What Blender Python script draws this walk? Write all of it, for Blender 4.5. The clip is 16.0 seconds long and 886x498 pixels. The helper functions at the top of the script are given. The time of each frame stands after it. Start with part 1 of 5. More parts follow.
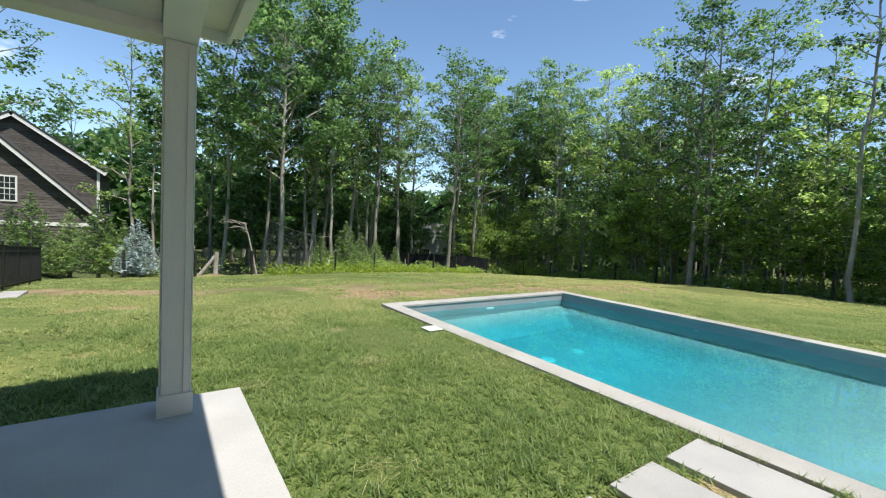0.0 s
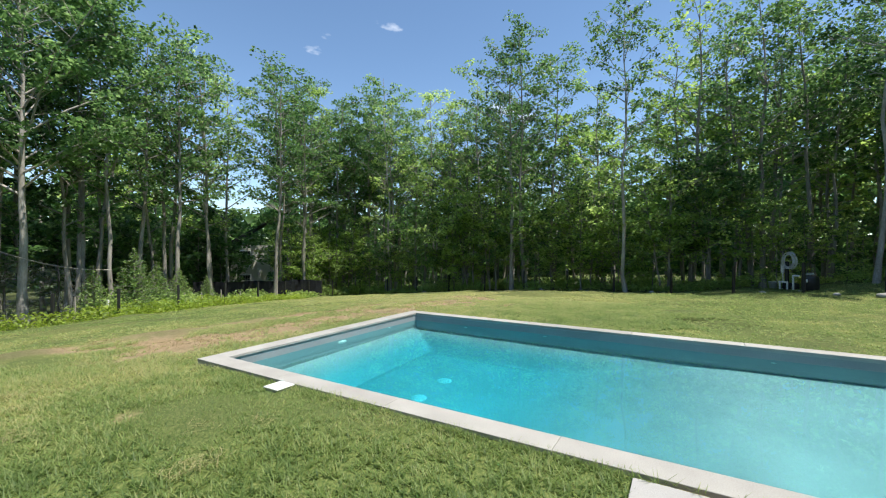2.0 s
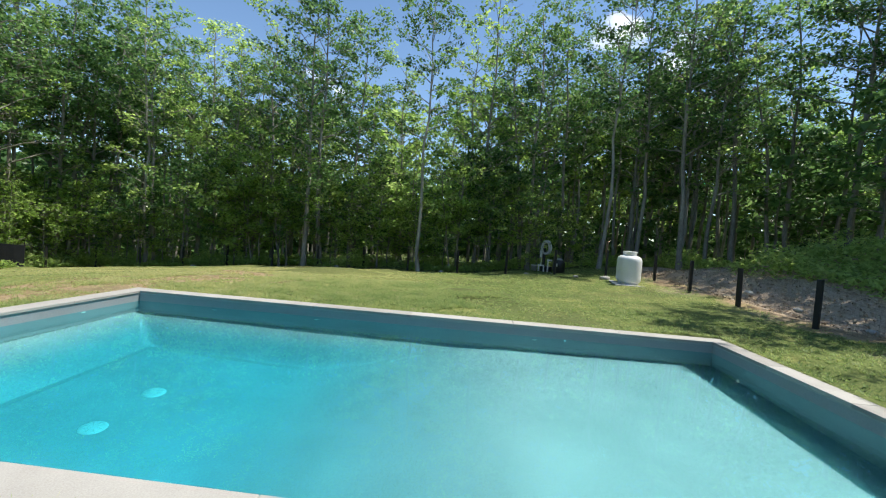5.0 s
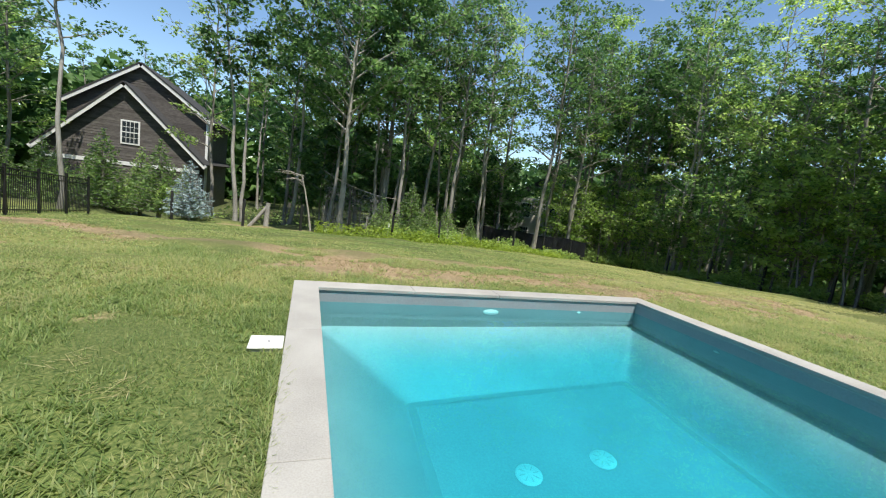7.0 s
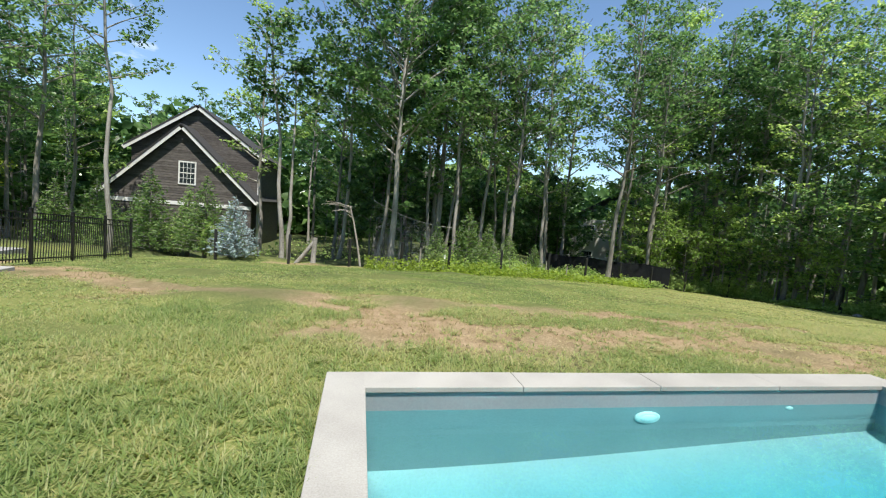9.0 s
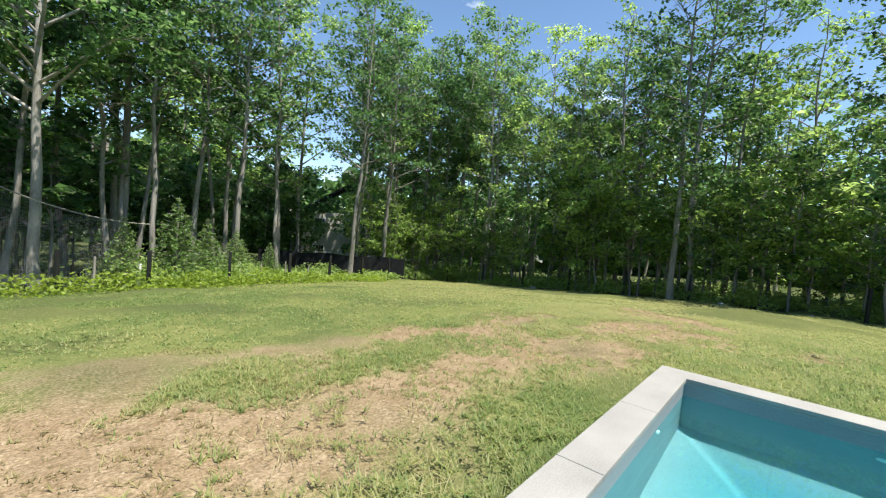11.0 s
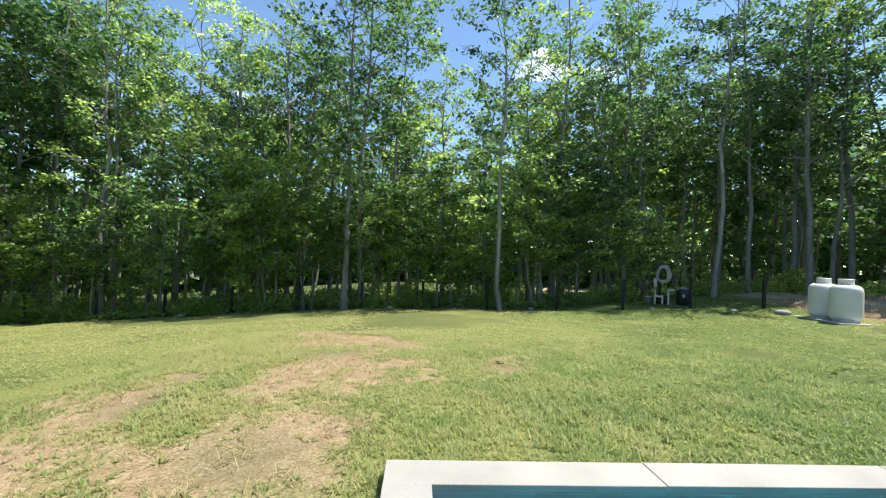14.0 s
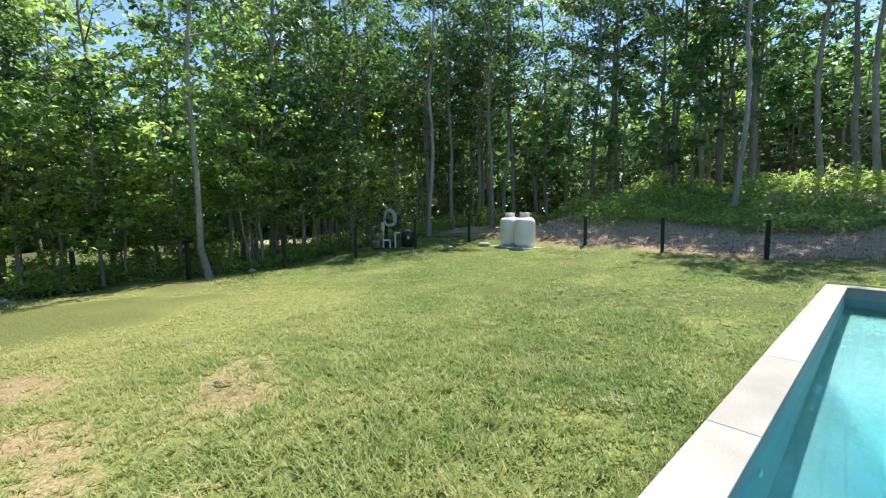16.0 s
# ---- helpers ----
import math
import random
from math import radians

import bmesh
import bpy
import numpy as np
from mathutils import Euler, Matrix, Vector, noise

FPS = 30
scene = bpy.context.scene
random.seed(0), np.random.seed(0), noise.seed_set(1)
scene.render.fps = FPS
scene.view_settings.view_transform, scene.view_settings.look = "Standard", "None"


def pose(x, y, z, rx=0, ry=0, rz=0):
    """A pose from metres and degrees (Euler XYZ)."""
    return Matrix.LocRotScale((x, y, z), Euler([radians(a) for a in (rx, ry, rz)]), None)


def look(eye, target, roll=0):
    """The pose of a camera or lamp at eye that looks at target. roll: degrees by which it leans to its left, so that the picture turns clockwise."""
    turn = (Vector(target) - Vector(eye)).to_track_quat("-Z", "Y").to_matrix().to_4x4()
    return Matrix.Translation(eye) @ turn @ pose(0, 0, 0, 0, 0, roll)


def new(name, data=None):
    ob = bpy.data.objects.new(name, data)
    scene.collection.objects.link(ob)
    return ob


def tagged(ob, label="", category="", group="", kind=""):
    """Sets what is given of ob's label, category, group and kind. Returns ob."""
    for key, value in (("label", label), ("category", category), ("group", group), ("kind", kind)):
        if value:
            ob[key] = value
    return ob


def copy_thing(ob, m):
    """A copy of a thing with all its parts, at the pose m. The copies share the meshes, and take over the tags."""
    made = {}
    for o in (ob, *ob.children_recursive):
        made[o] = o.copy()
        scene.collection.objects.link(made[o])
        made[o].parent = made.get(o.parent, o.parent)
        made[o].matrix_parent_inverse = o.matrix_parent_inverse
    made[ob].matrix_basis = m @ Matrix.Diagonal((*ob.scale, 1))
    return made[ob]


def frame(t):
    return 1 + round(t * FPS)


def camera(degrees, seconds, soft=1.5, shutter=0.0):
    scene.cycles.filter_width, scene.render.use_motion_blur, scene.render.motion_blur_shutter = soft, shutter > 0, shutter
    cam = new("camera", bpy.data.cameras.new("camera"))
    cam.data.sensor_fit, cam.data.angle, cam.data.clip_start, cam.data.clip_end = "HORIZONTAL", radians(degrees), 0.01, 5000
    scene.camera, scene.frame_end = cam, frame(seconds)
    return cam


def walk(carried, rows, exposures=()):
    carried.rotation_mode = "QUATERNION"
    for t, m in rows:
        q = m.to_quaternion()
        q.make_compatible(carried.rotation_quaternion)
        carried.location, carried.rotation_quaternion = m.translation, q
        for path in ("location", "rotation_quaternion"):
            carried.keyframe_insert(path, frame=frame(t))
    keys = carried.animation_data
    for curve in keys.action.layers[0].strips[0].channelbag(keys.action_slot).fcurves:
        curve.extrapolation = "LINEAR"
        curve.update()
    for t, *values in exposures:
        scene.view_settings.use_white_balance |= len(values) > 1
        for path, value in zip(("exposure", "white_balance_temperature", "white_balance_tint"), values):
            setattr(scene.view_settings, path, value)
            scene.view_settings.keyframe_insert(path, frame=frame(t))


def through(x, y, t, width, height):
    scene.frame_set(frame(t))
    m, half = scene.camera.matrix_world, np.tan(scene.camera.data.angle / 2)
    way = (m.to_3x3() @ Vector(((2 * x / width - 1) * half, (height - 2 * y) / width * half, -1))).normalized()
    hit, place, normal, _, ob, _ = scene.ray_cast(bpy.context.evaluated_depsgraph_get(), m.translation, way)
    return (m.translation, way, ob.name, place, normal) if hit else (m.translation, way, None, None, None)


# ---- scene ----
cam = camera(94.7, 16.0, soft=1.15)
PATH = [
    (0, (-4.082, -8.079, 1.767), (-2.934, -6.445, 1.658), 3.0),
    (0.5, (-3.91, -7.804, 1.749), (-2.79, -6.148, 1.711), 1.8),
    (1, (-3.772, -7.424, 1.752), (-2.679, -5.749, 1.749), 1.4),
    (1.5, (-3.71, -7.051, 1.793), (-2.362, -5.574, 1.792), 0.9),
    (2, (-3.634, -6.898, 1.808), (-1.923, -5.863, 1.805), 0.1),
    (2.5, (-3.683, -6.774, 1.808), (-1.745, -6.282, 1.763), 1.1),
    (3, (-3.693, -6.674, 1.817), (-1.695, -6.655, 1.721), 2.6),
    (5.5, (-1.185, -7.001, 1.518), (0.793, -6.714, 1.467), 5.8),
    (6, (-0.537, -6.841, 1.483), (1.307, -6.071, 1.402), 7.3),
    (6.5, (-0.109, -6.447, 1.442), (1.201, -4.955, 1.2), 8.0),
    (7, (0.098, -5.933, 1.472), (0.74, -4.059, 1.2), 7.5),
    (7.5, (0.081, -5.325, 1.463), (0.344, -3.358, 1.217), 6.8),
    (8, (0.09, -4.769, 1.412), (0.356, -2.798, 1.2), 6.5),
    (10.5, (0.362, -1.615, 1.475), (1.51, 0.021, 1.397), 3.4),
    (11, (0.382, -1.09, 1.479), (1.906, 0.202, 1.38), 4.7),
    (11.5, (0.792, -0.6, 1.416), (2.621, 0.206, 1.334), 5.1),
    (12, (1.063, -0.302, 1.406), (3.035, 0.028, 1.345), 4.6),
    (12.5, (1.379, -0.227, 1.421), (3.379, -0.224, 1.402), 4.2),
    (13, (1.905, -0.203, 1.431), (3.903, -0.289, 1.445), 3.7),
    (13.5, (2.469, -0.144, 1.449), (4.467, -0.226, 1.475), 3.2),
    (14, (3.051, -0.15, 1.478), (5.046, -0.281, 1.531), 2.6),
    (14.5, (3.669, -0.138, 1.539), (5.647, -0.43, 1.609), 2.1),
    (15, (4.32, -0.239, 1.571), (6.238, -0.804, 1.635), 1.2),
    (15.5, (4.829, -0.403, 1.599), (6.604, -1.326, 1.595), 0.2),
    (16, (5.274, -0.59, 1.523), (6.749, -1.929, 1.341), -0.7),
]
EXPOSURES = [(0, 0.48), (3, 0.46), (7, 0.40), (10.5, 0.60), (14, 0.76), (16, 0.86)]
SKY = 0.15
walk(cam, [(t, look(eye, target, roll)) for t, eye, target, roll in PATH], EXPOSURES)

# ---- light ----
SUN_DIR = Vector((0.25, -1.39, 3.15)).normalized()
sun = new("sun", bpy.data.lights.new("sun", "SUN"))
sun.data.energy, sun.data.angle, sun.data.color = 5.0, radians(0.53), (1.0, 0.95, 0.86)
sun.matrix_world = look(SUN_DIR * 60, (0, 0, 0))

world = bpy.data.worlds.new("sky")
scene.world = world
world.use_nodes = True
wn, wl = world.node_tree.nodes, world.node_tree.links
wn.clear()
sky = wn.new("ShaderNodeTexSky")
sky.sky_type, sky.sun_disc = "NISHITA", False
sky.sun_elevation = math.asin(SUN_DIR.z)
sky.sun_rotation = math.atan2(SUN_DIR.x, SUN_DIR.y)
sky.air_density, sky.dust_density, sky.ozone_density = 1.0, 0.0, 1.1
sky.altitude = 1500
tc = wn.new("ShaderNodeTexCoord")
cmap = wn.new("ShaderNodeMapping")
cmap.inputs["Scale"].default_value = (1.0, 1.0, 2.6)
cmap.inputs["Location"].default_value = (0.35, 0.2, 0.1)
cn = wn.new("ShaderNodeTexNoise")
cn.inputs["Scale"].default_value, cn.inputs["Detail"].default_value, cn.inputs["Roughness"].default_value = 4.6, 6.0, 0.5
cr = wn.new("ShaderNodeValToRGB")
cr.color_ramp.elements[0].position, cr.color_ramp.elements[1].position = 0.645, 0.76
mixc = wn.new("ShaderNodeMix")
mixc.data_type = "RGBA"
mixc.inputs[7].default_value = (7.5, 7.8, 8.2, 1)
bg = wn.new("ShaderNodeBackground")
bg.inputs["Strength"].default_value = SKY
wout = wn.new("ShaderNodeOutputWorld")
wl.new(tc.outputs["Generated"], cmap.inputs["Vector"])
wl.new(cmap.outputs["Vector"], cn.inputs["Vector"])
wl.new(cn.outputs["Fac"], cr.inputs["Fac"])
wl.new(cr.outputs["Color"], mixc.inputs[0])
deep = wn.new("ShaderNodeHueSaturation")
deep.inputs["Hue"].default_value, deep.inputs["Saturation"].default_value, deep.inputs["Value"].default_value = 0.496, 1.04, 1.0
wl.new(sky.outputs["Color"], deep.inputs["Color"])
wl.new(deep.outputs["Color"], mixc.inputs[6])
wl.new(mixc.outputs[2], bg.inputs["Color"])
wl.new(bg.outputs["Background"], wout.inputs["Surface"])


# ---- materials ----
def rgb(c):
    return (c[0], c[1], c[2], 1.0)


def material(name, colours, scale=6.0, fine=60.0, rough=0.7, bump=0.2, metal=0.0, spec=0.5, stretch=(1, 1, 1), island=False, each=False, coords="Object"):
    """Two or three colours mixed by coarse and fine noise, with relief."""
    m = bpy.data.materials.new(name)
    m.use_nodes = True
    n, l = m.node_tree.nodes, m.node_tree.links
    b = n["Principled BSDF"]
    co = n.new("ShaderNodeTexCoord")
    mp = n.new("ShaderNodeMapping")
    mp.inputs["Scale"].default_value = stretch
    l.new(co.outputs[coords], mp.inputs["Vector"])
    n1, n2 = n.new("ShaderNodeTexNoise"), n.new("ShaderNodeTexNoise")
    n1.inputs["Scale"].default_value, n1.inputs["Detail"].default_value = scale, 5
    n2.inputs["Scale"].default_value, n2.inputs["Detail"].default_value = fine, 4
    for x in (n1, n2):
        l.new(mp.outputs["Vector"], x.inputs["Vector"])
    add = n.new("ShaderNodeMath")
    add.operation = "MULTIPLY_ADD"
    add.inputs[1].default_value = 0.45
    l.new(n2.outputs["Fac"], add.inputs[0])
    half = n.new("ShaderNodeMath")
    half.operation = "MULTIPLY"
    half.inputs[1].default_value = 0.55
    l.new(n1.outputs["Fac"], half.inputs[0])
    l.new(half.outputs[0], add.inputs[2])
    fac = add.outputs[0]
    if island or each:
        if island:
            src = n.new("ShaderNodeNewGeometry").outputs["Random Per Island"]
        else:
            src = n.new("ShaderNodeObjectInfo").outputs["Random"]
        mad = n.new("ShaderNodeMath")
        mad.operation = "MULTIPLY_ADD"
        mad.inputs[1].default_value, mad.inputs[2].default_value = (0.55, -0.275) if island else (0.22, -0.11)
        l.new(src, mad.inputs[0])
        ad2 = n.new("ShaderNodeMath")
        l.new(mad.outputs[0], ad2.inputs[0])
        l.new(fac, ad2.inputs[1])
        fac = ad2.outputs[0]
    ramp = n.new("ShaderNodeValToRGB")
    e = ramp.color_ramp.elements
    e[0].position, e[0].color = 0.33, rgb(colours[0])
    e[1].position, e[1].color = 0.67, rgb(colours[-1])
    for i, c in enumerate(colours[1:-1]):
        x = e.new(0.33 + 0.34 * (i + 1) / (len(colours) - 1))
        x.color = rgb(c)
    l.new(fac, ramp.inputs["Fac"])
    l.new(ramp.outputs["Color"], b.inputs["Base Color"])
    b.inputs["Roughness"].default_value, b.inputs["Metallic"].default_value = rough, metal
    b.inputs["Specular IOR Level"].default_value = spec
    if bump:
        bp = n.new("ShaderNodeBump")
        bp.inputs["Strength"].default_value, bp.inputs["Distance"].default_value = bump, 0.01
        l.new(n2.outputs["Fac"], bp.inputs["Height"])
        l.new(bp.outputs["Normal"], b.inputs["Normal"])
    return m


def leaf_material(name, dark, mid, light, through=0.3, rough=0.42, spec=0.5, patch=0.0, attr=""):
    m = bpy.data.materials.new(name)
    m.use_nodes = True
    n, l = m.node_tree.nodes, m.node_tree.links
    b, out = n["Principled BSDF"], n["Material Output"]
    g = n.new("ShaderNodeNewGeometry")
    oi = n.new("ShaderNodeObjectInfo")
    mad = n.new("ShaderNodeMath")
    mad.operation = "MULTIPLY_ADD"
    mad.inputs[1].default_value = 0.62
    sc = n.new("ShaderNodeMath")
    sc.operation = "MULTIPLY"
    sc.inputs[1].default_value = 0.38
    if attr:
        own = n.new("ShaderNodeAttribute")
        own.attribute_name = attr
        sc.inputs[1].default_value = 0.7
        l.new(own.outputs["Fac"], sc.inputs[0])
    else:
        l.new(oi.outputs["Random"], sc.inputs[0])
    l.new(g.outputs["Random Per Island"], mad.inputs[0])
    l.new(sc.outputs[0], mad.inputs[2])
    ramp = n.new("ShaderNodeValToRGB")
    e = ramp.color_ramp.elements
    e[0].position, e[0].color = 0.1, rgb(dark)
    e[1].position, e[1].color = 0.95, rgb(light)
    x = e.new(0.55)
    x.color = rgb(mid)
    fac = mad.outputs[0]
    if patch:
        co, nz = n.new("ShaderNodeTexCoord"), n.new("ShaderNodeTexNoise")
        nz.inputs["Scale"].default_value, nz.inputs["Detail"].default_value = 1.4, 5
        l.new(co.outputs["Object"], nz.inputs["Vector"])
        pm = n.new("ShaderNodeMath")
        pm.operation = "MULTIPLY_ADD"
        pm.inputs[1].default_value, pm.inputs[2].default_value = patch, -0.5 * patch
        l.new(nz.outputs["Fac"], pm.inputs[0])
        pa = n.new("ShaderNodeMath")
        l.new(pm.outputs[0], pa.inputs[0])
        l.new(fac, pa.inputs[1])
        fac = pa.outputs[0]
    l.new(fac, ramp.inputs["Fac"])
    l.new(ramp.outputs["Color"], b.inputs["Base Color"])
    b.inputs["Roughness"].default_value = rough
    b.inputs["Specular IOR Level"].default_value = spec
    tr = n.new("ShaderNodeBsdfTranslucent")
    hs = n.new("ShaderNodeHueSaturation")
    hs.inputs["Value"].default_value, hs.inputs["Saturation"].default_value, hs.inputs["Hue"].default_value = 1.75, 1.0, 0.493
    l.new(ramp.outputs["Color"], hs.inputs["Color"])
    l.new(hs.outputs["Color"], tr.inputs["Color"])
    mx = n.new("ShaderNodeMixShader")
    mx.inputs["Fac"].default_value = through
    l.new(b.outputs[0], mx.inputs[1])
    l.new(tr.outputs[0], mx.inputs[2])
    l.new(mx.outputs[0], out.inputs["Surface"])
    return m


M_PAINT = material("white_paint", [(0.74, 0.74, 0.71), (0.80, 0.80, 0.77)], 3, 40, 0.5, 0.06)
M_SOFFIT = material("soffit_paint", [(0.70, 0.70, 0.66), (0.77, 0.77, 0.73)], 3, 40, 0.6, 0.08)
M_CONC = material("porch_concrete", [(0.38, 0.372, 0.358), (0.44, 0.43, 0.415), (0.50, 0.49, 0.475)], 2.2, 70, 0.85, 0.25)
M_COPING = material("coping_stone", [(0.27, 0.257, 0.234), (0.345, 0.33, 0.30), (0.41, 0.395, 0.36)], 1.6, 90, 0.85, 0.25, each=True)
M_PAVER = material("paver_stone", [(0.29, 0.285, 0.27), (0.35, 0.34, 0.325), (0.40, 0.39, 0.37)], 2.0, 90, 0.85, 0.25, each=True)
M_LINER = material("grey_pool_liner", [(0.225, 0.25, 0.262), (0.262, 0.287, 0.30), (0.30, 0.325, 0.338)], 1.1, 45, 0.55, 0.04)
M_SILT = material("pool_silt", [(0.222, 0.246, 0.257), (0.248, 0.272, 0.284)], 6, 60, 0.9, 0.1)
M_STEP = material("white_pool_step", [(0.72, 0.74, 0.74), (0.80, 0.81, 0.81)], 3, 50, 0.4, 0.03)
M_FIT = material("white_plastic", [(0.74, 0.74, 0.72), (0.82, 0.82, 0.80)], 4, 60, 0.35, 0.03)
M_DRAIN = material("drain_plastic", [(0.42, 0.44, 0.44), (0.50, 0.52, 0.52)], 4, 60, 0.5, 0.03)
M_BLACKM = material("black_powder_coat", [(0.012, 0.012, 0.013), (0.022, 0.022, 0.023)], 5, 80, 0.45, 0.05)
M_BLACKP = material("black_fence_post", [(0.010, 0.011, 0.011), (0.022, 0.022, 0.022)], 5, 60, 0.6, 0.1)
M_WIRE = material("dark_wire", [(0.02, 0.02, 0.02), (0.04, 0.04, 0.04)], 5, 60, 0.6, 0.0)
M_TANK = material("tank_white_enamel", [(0.70, 0.71, 0.70), (0.80, 0.80, 0.79), (0.83, 0.83, 0.82)], 2.5, 30, 0.38, 0.04)
M_PIPE = material("white_pvc", [(0.70, 0.70, 0.67), (0.79, 0.79, 0.76)], 5, 40, 0.4, 0.03)
M_HOSE = material("grey_hose", [(0.42, 0.43, 0.42), (0.55, 0.56, 0.54)], 9, 60, 0.55, 0.1)
M_GREYB = material("grey_bucket_plastic", [(0.30, 0.31, 0.31), (0.38, 0.39, 0.39)], 5, 40, 0.6, 0.05)
M_RED = material("red_valve_paint", [(0.35, 0.03, 0.03), (0.45, 0.05, 0.04)], 5, 40, 0.5, 0.05)
M_BARK = material("bark", [(0.12, 0.108, 0.092), (0.25, 0.232, 0.20), (0.37, 0.35, 0.31)], 3.0, 22, 0.9, 0.8, stretch=(1, 1, 0.25))
M_BARKP = material("pale_bark", [(0.19, 0.175, 0.15), (0.32, 0.30, 0.265), (0.45, 0.43, 0.39)], 3.0, 22, 0.9, 0.7, stretch=(1, 1, 0.3))
M_DEAD = material("dead_wood", [(0.26, 0.23, 0.19), (0.40, 0.37, 0.32)], 4, 30, 0.9, 0.4)
M_SHINGLE = material("grey_cedar_shingle", [(0.060, 0.052, 0.048), (0.10, 0.09, 0.082), (0.15, 0.135, 0.125)], 4, 30, 0.9, 0.3, each=True, stretch=(1, 1, 3))
M_ROOF = material("dark_asphalt_roof", [(0.03, 0.03, 0.032), (0.055, 0.054, 0.055)], 6, 60, 0.95, 0.4)
M_TRIM = material("white_house_trim", [(0.72, 0.72, 0.70), (0.80, 0.80, 0.78)], 3, 40, 0.5, 0.05)
M_SIDING = material("beige_siding", [(0.50, 0.47, 0.42), (0.58, 0.55, 0.50)], 2, 40, 0.7, 0.1)
M_DRIVE = material("pale_driveway_gravel", [(0.27, 0.265, 0.26), (0.36, 0.35, 0.345)], 3, 40, 0.95, 0.4)
M_SCREEN = material("black_privacy_screen", [(0.018, 0.02, 0.024), (0.03, 0.034, 0.04)], 2, 60, 0.9, 0.2)
M_ROCK = material("fieldstone", [(0.25, 0.24, 0.22), (0.36, 0.35, 0.32), (0.46, 0.45, 0.42)], 4, 40, 0.9, 0.5, each=True)
M_CRUMB = material("soil_crumb", [(0.17, 0.115, 0.07), (0.33, 0.24, 0.155), (0.47, 0.37, 0.25)], 3, 30, 0.95, 0.3, island=True)
M_HOLE_DARK = material("hole_dark", [(0.03, 0.022, 0.016), (0.06, 0.045, 0.032)], 9, 60, 0.95, 0.6)
M_STRAW = leaf_material("dry_straw", (0.29, 0.26, 0.11), (0.43, 0.39, 0.19), (0.55, 0.50, 0.28), 0.25, 0.6)
M_FALLEN = leaf_material("fallen_leaf", (0.20, 0.155, 0.11), (0.40, 0.325, 0.24), (0.62, 0.54, 0.44), 0.15, 0.8, 0.2)
M_CANOPY = leaf_material("oak_leaves", (0.030, 0.072, 0.022), (0.088, 0.180, 0.052), (0.220, 0.345, 0.120), 0.54, 0.42, 0.5)
# leaf green raised above the oaks' to stand in for sun on lower foliage
M_LIT_LEAF = leaf_material("lit_leaves", (0.090, 0.160, 0.036), (0.250, 0.370, 0.090), (0.41, 0.52, 0.19), 0.66, 0.40, 0.55)
M_BRUSH = leaf_material("undergrowth_leaves", (0.12, 0.20, 0.050), (0.27, 0.38, 0.105), (0.43, 0.53, 0.19), 0.58, 0.5)
M_BRIGHT = leaf_material("bright_shrub_leaves", (0.15, 0.22, 0.025), (0.25, 0.34, 0.04), (0.36, 0.45, 0.07), 0.45, 0.5)
M_SPRUCE = leaf_material("blue_spruce_needles", (0.13, 0.19, 0.20), (0.26, 0.35, 0.36), (0.42, 0.52, 0.54), 0.15, 0.55)
M_FIR = leaf_material("fir_needles", (0.08, 0.150, 0.040), (0.165, 0.265, 0.070), (0.28, 0.39, 0.12), 0.4, 0.5)
M_GRASS = leaf_material("grass_blades", (0.100, 0.165, 0.048), (0.232, 0.308, 0.100), (0.42, 0.405, 0.19), 0.5, 0.5, 0.35, 0.5, "dry")
M_DRY = leaf_material("dry_grass_blades", (0.17, 0.15, 0.06), (0.30, 0.265, 0.115), (0.46, 0.41, 0.22), 0.3, 0.6, 0.25)
M_GLASS = bpy.data.materials.new("window_glass")
M_GLASS.use_nodes = True
gb = M_GLASS.node_tree.nodes["Principled BSDF"]
gb.inputs["Base Color"].default_value, gb.inputs["Roughness"].default_value = (0.03, 0.04, 0.045, 1), 0.04


def water_material(name, tint, ior, waves):
    m = bpy.data.materials.new(name)
    m.use_nodes = True
    n, l = m.node_tree.nodes, m.node_tree.links
    n.remove(n["Principled BSDF"])
    g = n.new("ShaderNodeBsdfGlass")
    g.inputs["Color"].default_value, g.inputs["IOR"].default_value, g.inputs["Roughness"].default_value = rgb(tint), ior, 0.0
    if waves:
        co = n.new("ShaderNodeTexCoord")
        a, c = n.new("ShaderNodeTexNoise"), n.new("ShaderNodeTexNoise")
        a.inputs["Scale"].default_value, a.inputs["Detail"].default_value = 2.2, 3
        c.inputs["Scale"].default_value, c.inputs["Detail"].default_value = 0.6, 2
        mul = n.new("ShaderNodeMath")
        mul.operation = "MULTIPLY"
        l.new(co.outputs["Object"], a.inputs["Vector"])
        l.new(co.outputs["Object"], c.inputs["Vector"])
        l.new(a.outputs["Fac"], mul.inputs[0])
        l.new(c.outputs["Fac"], mul.inputs[1])
        bp = n.new("ShaderNodeBump")
        bp.inputs["Strength"].default_value, bp.inputs["Distance"].default_value = 0.05, 0.02
        l.new(mul.outputs[0], bp.inputs["Height"])
        l.new(bp.outputs["Normal"], g.inputs["Normal"])
    l.new(g.outputs[0], n["Material Output"].inputs["Surface"])
    return m


